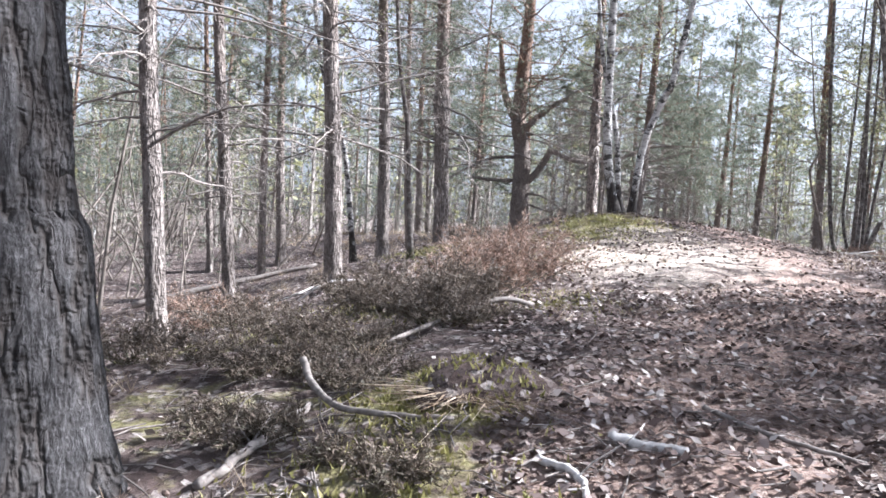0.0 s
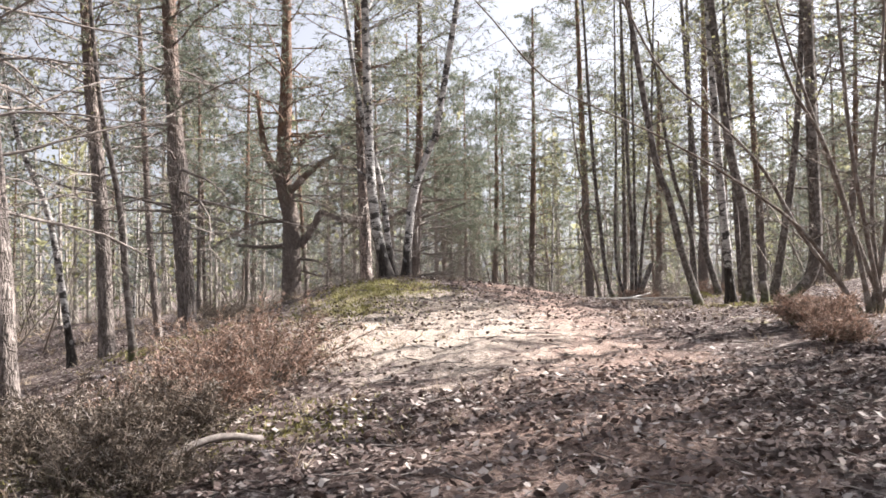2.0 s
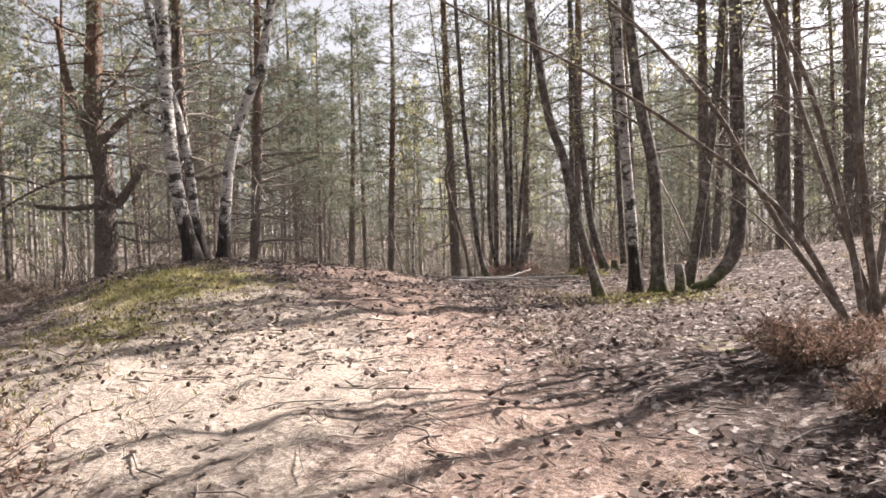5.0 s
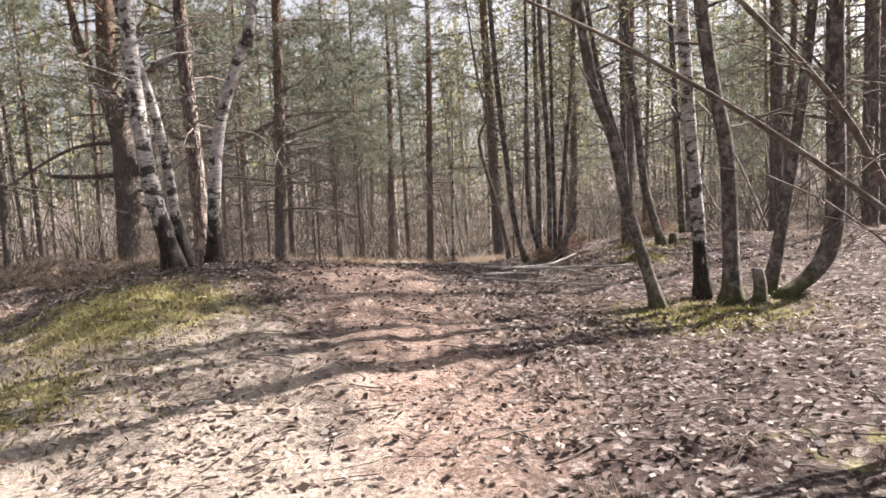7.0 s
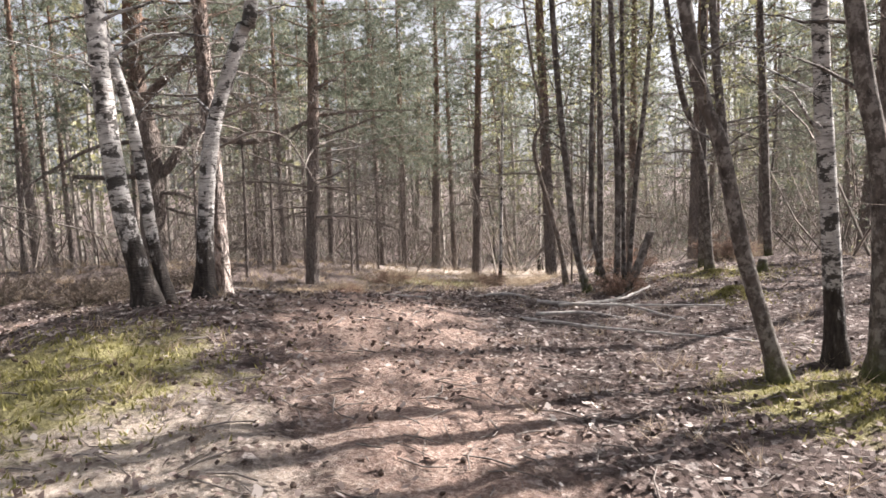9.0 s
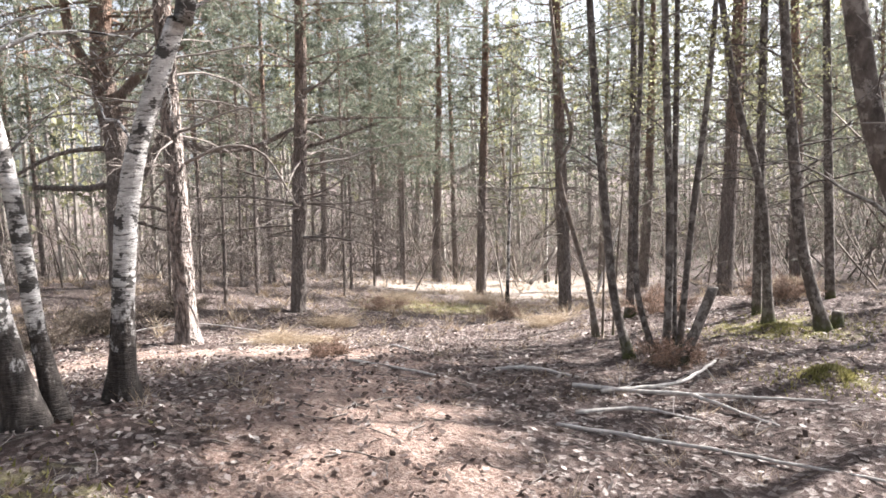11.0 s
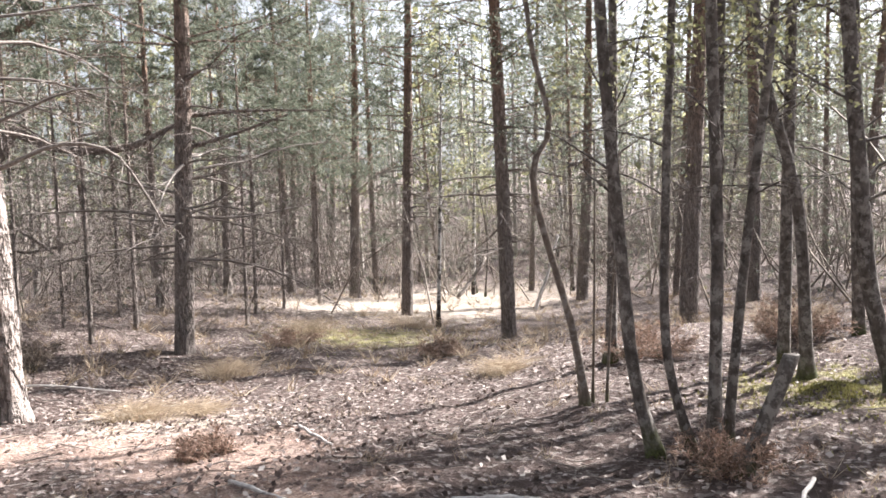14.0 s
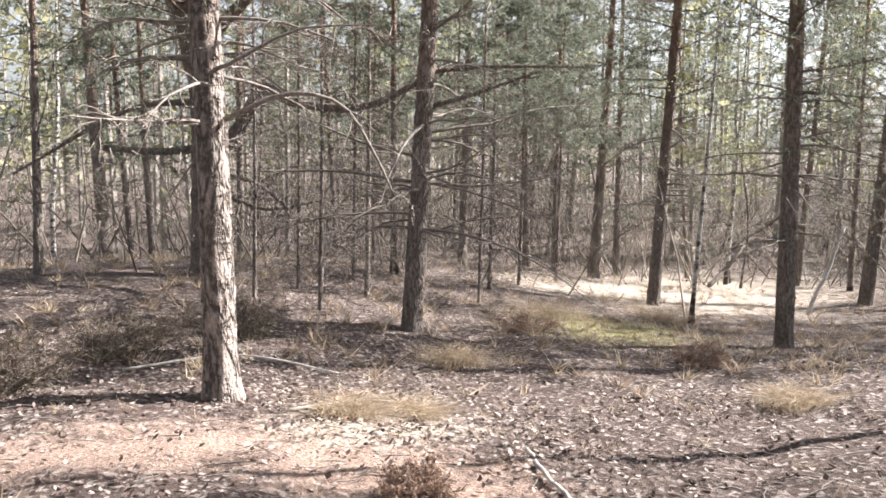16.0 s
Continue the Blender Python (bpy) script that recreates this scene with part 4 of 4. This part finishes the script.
def grass_tufts():
    rng, x, y, z = strew(2400, 14, (-7.0, -0.5), (18.0, 42.0), 22.0)
    g = Geo()
    for a, b, c in zip(x, y, z):
        if trail_gap(a, b) < 0.5:
            continue
        n = rng.integers(8, 20)
        base = np.stack([a + rng.normal(0, 0.03, n), b + rng.normal(0, 0.03, n), np.full(n, c - 0.005)], -1)
        tip = base + np.stack([rng.normal(0, 0.07, n), rng.normal(0, 0.07, n), rng.uniform(0.03, 0.13, n)], -1) * (1.0 if b < 20 else 1.9)
        g.blades(base, tip, 0.005 if b < 20 else 0.014, rng)
    ob = new("dry_grass", g.mesh("dry_grass", STRAW, False))
    tagged(ob, "thin tufts of bleached dry grass", "grass", kind="stuff")


def moss_cover():
    rng = np.random.default_rng(15)
    g = Geo()
    for a, b, s, n in ((1.6, 11.7, 0.5, 2600), (1.1, 10.3, 0.4, 1200), (-0.6, 6.6, 0.5, 1400), (-0.2, 3.3, 0.2, 900), (7.3, 13.9, 0.22, 500), (5.9, 10.7, 0.45, 1600), (8.5, 16.0, 0.5, 1200), (7.1, 25.0, 1.2, 1500), (-0.7, 10.6, 0.4, 800), (0.4, 5.9, 0.3, 700), (-0.3, 2.5, 0.28, 700), (-1.6, 5.2, 0.35, 800), (0.2, 8.9, 0.5, 900)):
        x, y = rng.normal(a, s, n), rng.normal(b, s, n)
        base = np.stack([x, y, height(x, y) - 0.004], -1)
        g.blades(base, base + np.stack([rng.normal(0, 0.015, n), rng.normal(0, 0.015, n), rng.uniform(0.015, 0.045, n)], -1), 0.016, rng)
    ob = new("moss", g.mesh("moss", MOSSY, False))
    tagged(ob, "yellow-green moss cushions on the forest floor", "moss", kind="stuff")


fallen_leaves()
fallen_twigs()
fallen_cones()
grass_tufts()
moss_cover()


# ---------------------------------------------------------------- bushes, tussocks, dead wood
def heather(x, y, wide, tall, seed, label, sprigs=170, foliage=HEATHER):
    rng = np.random.default_rng(seed)
    bush = thing("heather_bush", x, y, label, "shrub", "heather bushes")
    wood, leaf = Geo(), Geo()
    for k in range(sprigs // 4):
        a, out = rng.uniform(0, 6.28), rng.uniform(0, 1) ** 0.6
        st = (0.25 * wide * out * np.cos(a), 0.25 * wide * out * np.sin(a), -0.03)
        ln = bent(st, (np.cos(a) * out * 0.9, np.sin(a) * out * 0.9, 1.0), tall * rng.uniform(0.6, 1.1), 6, rng, 0.0, 0.16)
        ln[:, :2] *= 1 + (wide / (tall + wide)) * np.linspace(0, 0.6, 6)[:, None]
        wood.tube(ln, np.linspace(0.005, 0.0015, 6), 4, cap=False)
        tips = []
        side_twigs(wood, ln, 0.006, rng, 8, 0.26 * tall + 0.05, tips, 3, 0.0, True)
        needles(leaf, tips, rng, 0.04, 0.006, 5, 0.6)
    part("stemwork", wood, HAZEL, bush)["kind"] = "stuff"
    part("foliage", leaf, foliage, bush, "dry reddish-brown sprigs" if foliage is HEATHER else "dark olive-brown sprigs", False)["kind"] = "stuff"
    return bush


def tussock(x, y, wide, tall, seed, label):
    rng = np.random.default_rng(seed)
    ob = thing("grass_tussock", x, y, label, "grass", "grass tussocks")
    n = 900
    at = rng.normal(0, wide * 0.28, (n, 2))
    base = np.column_stack([at, [float(height(x + p, y + q)) - float(height(x, y)) - 0.01 for p, q in at]])
    lean = at * 0.35 + rng.normal(0, 0.12, (n, 2))
    mid = base + np.column_stack([lean * 0.4, tall * rng.uniform(0.35, 0.7, n)])
    tip = mid + np.column_stack([lean * 0.9, tall * rng.uniform(-0.15, 0.4, n)])
    g = Geo()
    g.blades(base, mid, 0.0055, rng)
    g.blades(mid, tip, 0.0045, rng)
    part("blade_tuft", g, STRAW, ob, "", False)["kind"] = "stuff"


def moss_cushion(x, y, wide, tall, seed, label, n=1500):
    """A rounded hummock with a mossy pelt."""
    rng = np.random.default_rng(seed)
    ob = thing("moss_cushion", x, y, label, "moss", "moss cushions")
    ang, rad = np.linspace(0, 2 * np.pi, 24, endpoint=False), np.linspace(0, 1, 9)
    A, R = np.meshgrid(ang, rad)
    lump = 1 + 0.12 * np.sin(3 * A + seed) + 0.07 * np.sin(7 * A + 2 * seed)
    V = np.stack([wide * R * lump * np.cos(A), 0.8 * wide * R * lump * np.sin(A), tall * (1 - R ** 2.4) - 0.03 + 0.01 * rng.standard_normal(R.shape)], -1).reshape(-1, 3)
    g = Geo()
    g.add(V, [(i * 24 + j, (i + 1) * 24 + j, (i + 1) * 24 + (j + 1) % 24, i * 24 + (j + 1) % 24) for i in range(8) for j in range(24)])
    part("hummock", g, FLOOR, ob)
    r, t = np.sqrt(rng.uniform(0, 1, n)), rng.uniform(0, 6.28, n)
    base = np.stack([wide * r * np.cos(t), 0.8 * wide * r * np.sin(t), tall * (1 - r ** 2.4) - 0.035], -1)
    p = Geo()
    p.blades(base, base + np.stack([rng.normal(0, 0.012, n), rng.normal(0, 0.012, n), rng.uniform(0.015, 0.04, n)], -1), 0.016, rng)
    part("moss_pelt", p, MOSSY, ob, "", False)["kind"] = "stuff"


moss_cushion(7.35, 13.95, 0.24, 0.11, 1, "yellow-green moss cushion on the leaf litter")
moss_cushion(0.0, 3.4, 0.34, 0.15, 2, "sandy hummock with thin moss beside the trail", 420)
tussock(-0.08, 3.3, 0.22, 0.05, 440, "bleached grass drooping over a sandy hummock")
moss_cushion(6.05, 10.62, 0.3, 0.06, 3, "flat mossy hummock at the birch feet")
moss_cushion(8.4, 15.9, 0.3, 0.07, 4, "flat mossy hummock at the tree feet")
heather(0.25, 7.55, 0.9, 0.55, 401, "large dry heather bush beside the trail", 320)
heather(-0.15, 7.0, 0.8, 0.5, 402, "sprawling dry heather bush on the slope", 260)
heather(-0.45, 6.1, 0.7, 0.4, 403, "low dark heather on the slope", 220, DARKHEATH)
heather(-0.3, 5.3, 0.7, 0.3, 409, "low flattened dark heather on the slope", 160, DARKHEATH)
heather(4.45, 7.2, 0.5, 0.27, 404, "dry brown heather bush under the hazel", 150)
heather(4.15, 6.5, 0.36, 0.2, 405, "small brown heather bush", 90)
tussock(3.38, 19.0, 0.38, 0.22, 406, "straw-coloured grass tussock by the pale pine")
tussock(3.9, 19.2, 0.4, 0.14, 416, "low straw-coloured tussock in the sun")
heather(3.85, 16.95, 0.3, 0.16, 407, "small brown heather tuft on the trail edge", 120)
heather(-2.61, 7.4, 0.8, 0.4, 408, "reddish heather at the foot of the slope", 180)
heather(1.0, 21.0, 1.0, 0.4, 410, "dark heather patch behind the pine", 220, DARKHEATH)
heather(0.3, 19.6, 1.1, 0.45, 411, "dark heather patch in the hollow", 220, DARKHEATH)
heather(5.6, 24.0, 0.8, 0.3, 412, "low brown heather between the pines", 140)
heather(6.6, 14.92, 0.5, 0.26, 417, "dark brushy shoots round the clump foot", 100)
heather(2.0, 22.0, 0.9, 0.45, 418, "dark heather patch under the pine", 180, DARKHEATH)
heather(-0.9, 20.8, 1.1, 0.5, 419, "dark heather patch in the hollow", 200, DARKHEATH)
heather(7.4, 22.0, 0.6, 0.3, 420, "brown heather by a straight pine", 120)
tussock(6.2, 25.5, 0.8, 0.3, 421, "pale dry grass between the pines")
tussock(8.6, 26.8, 0.9, 0.3, 422, "pale dry grass at the glade edge")
tussock(7.2, 19.4, 0.42, 0.2, 423, "yellowed grass in a sunny spot")
tussock(4.4, 21.6, 0.6, 0.22, 424, "yellowed grass beside the straight pine")
tussock(10.6, 18.6, 0.7, 0.35, 425, "tall dry grass at the wood edge")
heather(8.3, 18.3, 0.7, 0.35, 413, "dry brown undergrowth beside the sapling", 160)
heather(9.6, 17.6, 0.8, 0.4, 414, "dry brown undergrowth at the wood edge", 160)


for x, y, w, h, s in ((-0.9, 6.3, 0.8, 0.25, 430), (-1.2, 7.3, 0.8, 0.28, 431), (-0.75, 4.6, 0.7, 0.22, 432), (-1.4, 5.3, 0.8, 0.25, 433), (-1.1, 4.0, 0.6, 0.2, 434), (-0.1, 6.1, 0.6, 0.3, 435), (-2.0, 6.6, 0.9, 0.3, 436), (-1.9, 4.3, 0.8, 0.25, 437), (-0.95, 3.05, 0.6, 0.13, 438), (-0.55, 3.75, 0.6, 0.16, 439), (-0.35, 2.65, 0.5, 0.08, 441), (-0.75, 2.2, 0.5, 0.1, 442)):
    heather(x, y, w, h, s, "low dark heather covering the slope", 110, DARKHEATH)


def log(name, pts, r0, r1, seed, label, category, material=GREYWOOD, twigs=3, sides=9):
    """A branch or log that lies on the ground."""
    rng = np.random.default_rng(seed)
    pts = [(a, b, float(height(a, b)) + r0 * 0.6 + lift) for a, b, lift in pts]
    base = np.array(pts[0])
    line = smooth_line(np.array(pts) - base, 16)
    line[1:-1] += rng.normal(0, r0 * 0.35, (14, 3)) * np.array((1, 1, 0.3))
    ob = new(name)
    ob.matrix_world = pose(*base)
    tagged(ob, label, category, "dead wood on the floor")
    g = Geo()
    g.tube(line, np.linspace(r0, r1, 16), sides, 0.06, rng)
    part("stem", g, material, ob)
    if twigs:
        t = Geo()
        side_twigs(t, line, r0, rng, twigs, 0.35, [], 1, 0.1)
        part("twigwork", t, material, ob)["kind"] = "stuff"
    return ob


log("fallen_branch", ((-0.93, 2.56, 0), (-0.82, 2.77, 0.02), (-0.72, 3.23, 0.05)), 0.02, 0.015, 501, "grey rotten branch lying on the slope", "branch", DEAD, 5)
log("fallen_branch", ((-0.83, 3.55, 0.18), (-0.6, 3.17, 0.03), (-0.11, 3.03, 0.0)), 0.018, 0.01, 502, "forked dead branch lying in the heather", "branch", DEAD, 5)
log("cut_log", ((0.47, 2.9, 0), (0.58, 2.86, 0), (0.72, 2.8, 0)), 0.022, 0.018, 503, "short pale barkless piece of wood on the trail", "log", GREYWOOD, 0)
log("fallen_branch", ((-0.58, 4.54, 0.02), (-0.25, 5.17, 0.06), (0.06, 5.46, 0.08), (0.3, 5.59, 0.03)), 0.014, 0.018, 504, "long bent dead branch in the heather", "branch", DEAD)
log("fallen_birch_limb", ((5.38, 14.29, 0.02), (5.96, 13.96, 0.05), (6.84, 13.35, 0.04)), 0.017, 0.009, 505, "long pale birch limb lying on the litter", "branch")
log("fallen_birch_limb", ((5.55, 14.15, 0.03), (6.16, 14.13, 0.05), (6.65, 14.38, 0.14)), 0.017, 0.011, 506, "crooked pale birch limb across another", "branch")
log("fallen_branch", ((3.93, 15.92, 0), (4.27, 15.12, 0.02), (4.68, 14.46, 0)), 0.014, 0.008, 507, "thin dark branch lying across the trail", "branch")
log("fallen_branch", ((4.98, 15.14, 0), (5.27, 14.86, 0.02), (5.65, 14.78, 0)), 0.016, 0.01, 508, "dark branch on the leaf litter", "branch")
log("fallen_branch", ((6.11, 13.85, 0.03), (6.31, 13.15, 0)), 0.014, 0.008, 509, "thin grey branch on the litter", "branch")
log("fallen_branch", ((5.13, 13.66, 0), (5.61, 13.67, 0.02), (5.92, 13.43, 0)), 0.014, 0.009, 510, "thin grey branch on the litter", "branch")
log("fallen_branch", ((4.88, 13.4, 0), (5.6, 12.95, 0.04), (6.24, 12.13, 0.02)), 0.014, 0.008, 511, "long dead branch lying beside the trail", "branch")
log("fallen_branch", ((4.63, 18.0, 0), (4.61, 17.19, 0.03), (4.68, 16.68, 0.01)), 0.016, 0.01, 512, "pale crooked stick on the litter", "branch")
log("dead_log", ((-4.9, 10.6, 0.02), (-3.8, 11.2, 0.03), (-2.6, 11.7, 0.02)), 0.05, 0.03, 513, "long dead trunk lying in the hollow", "log", DEAD)
log("dead_log", ((-5.6, 12.6, 0.02), (-4.2, 12.9, 0.03), (-3.0, 13.2, 0.02)), 0.045, 0.03, 514, "dead trunk lying in the hollow", "log", DEAD)
log("fallen_branch", ((-1.95, 8.0, 0.03), (-1.65, 8.05, 0.12), (-1.3, 8.2, 0.02)), 0.012, 0.008, 515, "curved bare branch at the foot of a pine", "branch")
log("fallen_branch", ((-2.5, 7.9, 0.02), (-2.1, 8.3, 0.06), (-1.8, 8.9, 0.02)), 0.014, 0.008, 516, "bare branch at the foot of a pine", "branch")
log("fallen_branch", ((2.9, 19.0, 0.02), (3.5, 19.35, 0.06), (4.1, 19.3, 0.03)), 0.012, 0.007, 517, "pale stick in the sunlit grass", "branch")
log("fallen_branch", ((1.2, 20.3, 0.02), (2.2, 20.6, 0.05), (3.2, 20.4, 0.03)), 0.014, 0.008, 518, "pale stick lying in the hollow", "branch")
log("leaning_dead_trunk", ((13.0, 35.5, 0.02), (13.6, 35.9, 0.5), (14.4, 36.4, 1.3)), 0.07, 0.05, 519, "dark dead trunk leaning in the glade", "log", DEAD)
log("leaning_dead_trunk", ((12.4, 28.8, 0.02), (12.8, 28.9, 0.9), (13.2, 29.0, 1.9)), 0.045, 0.03, 520, "pale barkless stem leaning against a pine", "log")
log("fallen_branch", ((0.9, 3.3, 0.0), (1.05, 3.05, 0.01), (1.35, 2.85, 0.0)), 0.012, 0.008, 521, "dark stick on the trail", "branch", DEAD)
log("fallen_branch", ((0.2, 2.75, 0.0), (0.32, 2.6, 0.02), (0.36, 2.4, 0.0)), 0.016, 0.01, 522, "forked dead root on the trail", "branch")
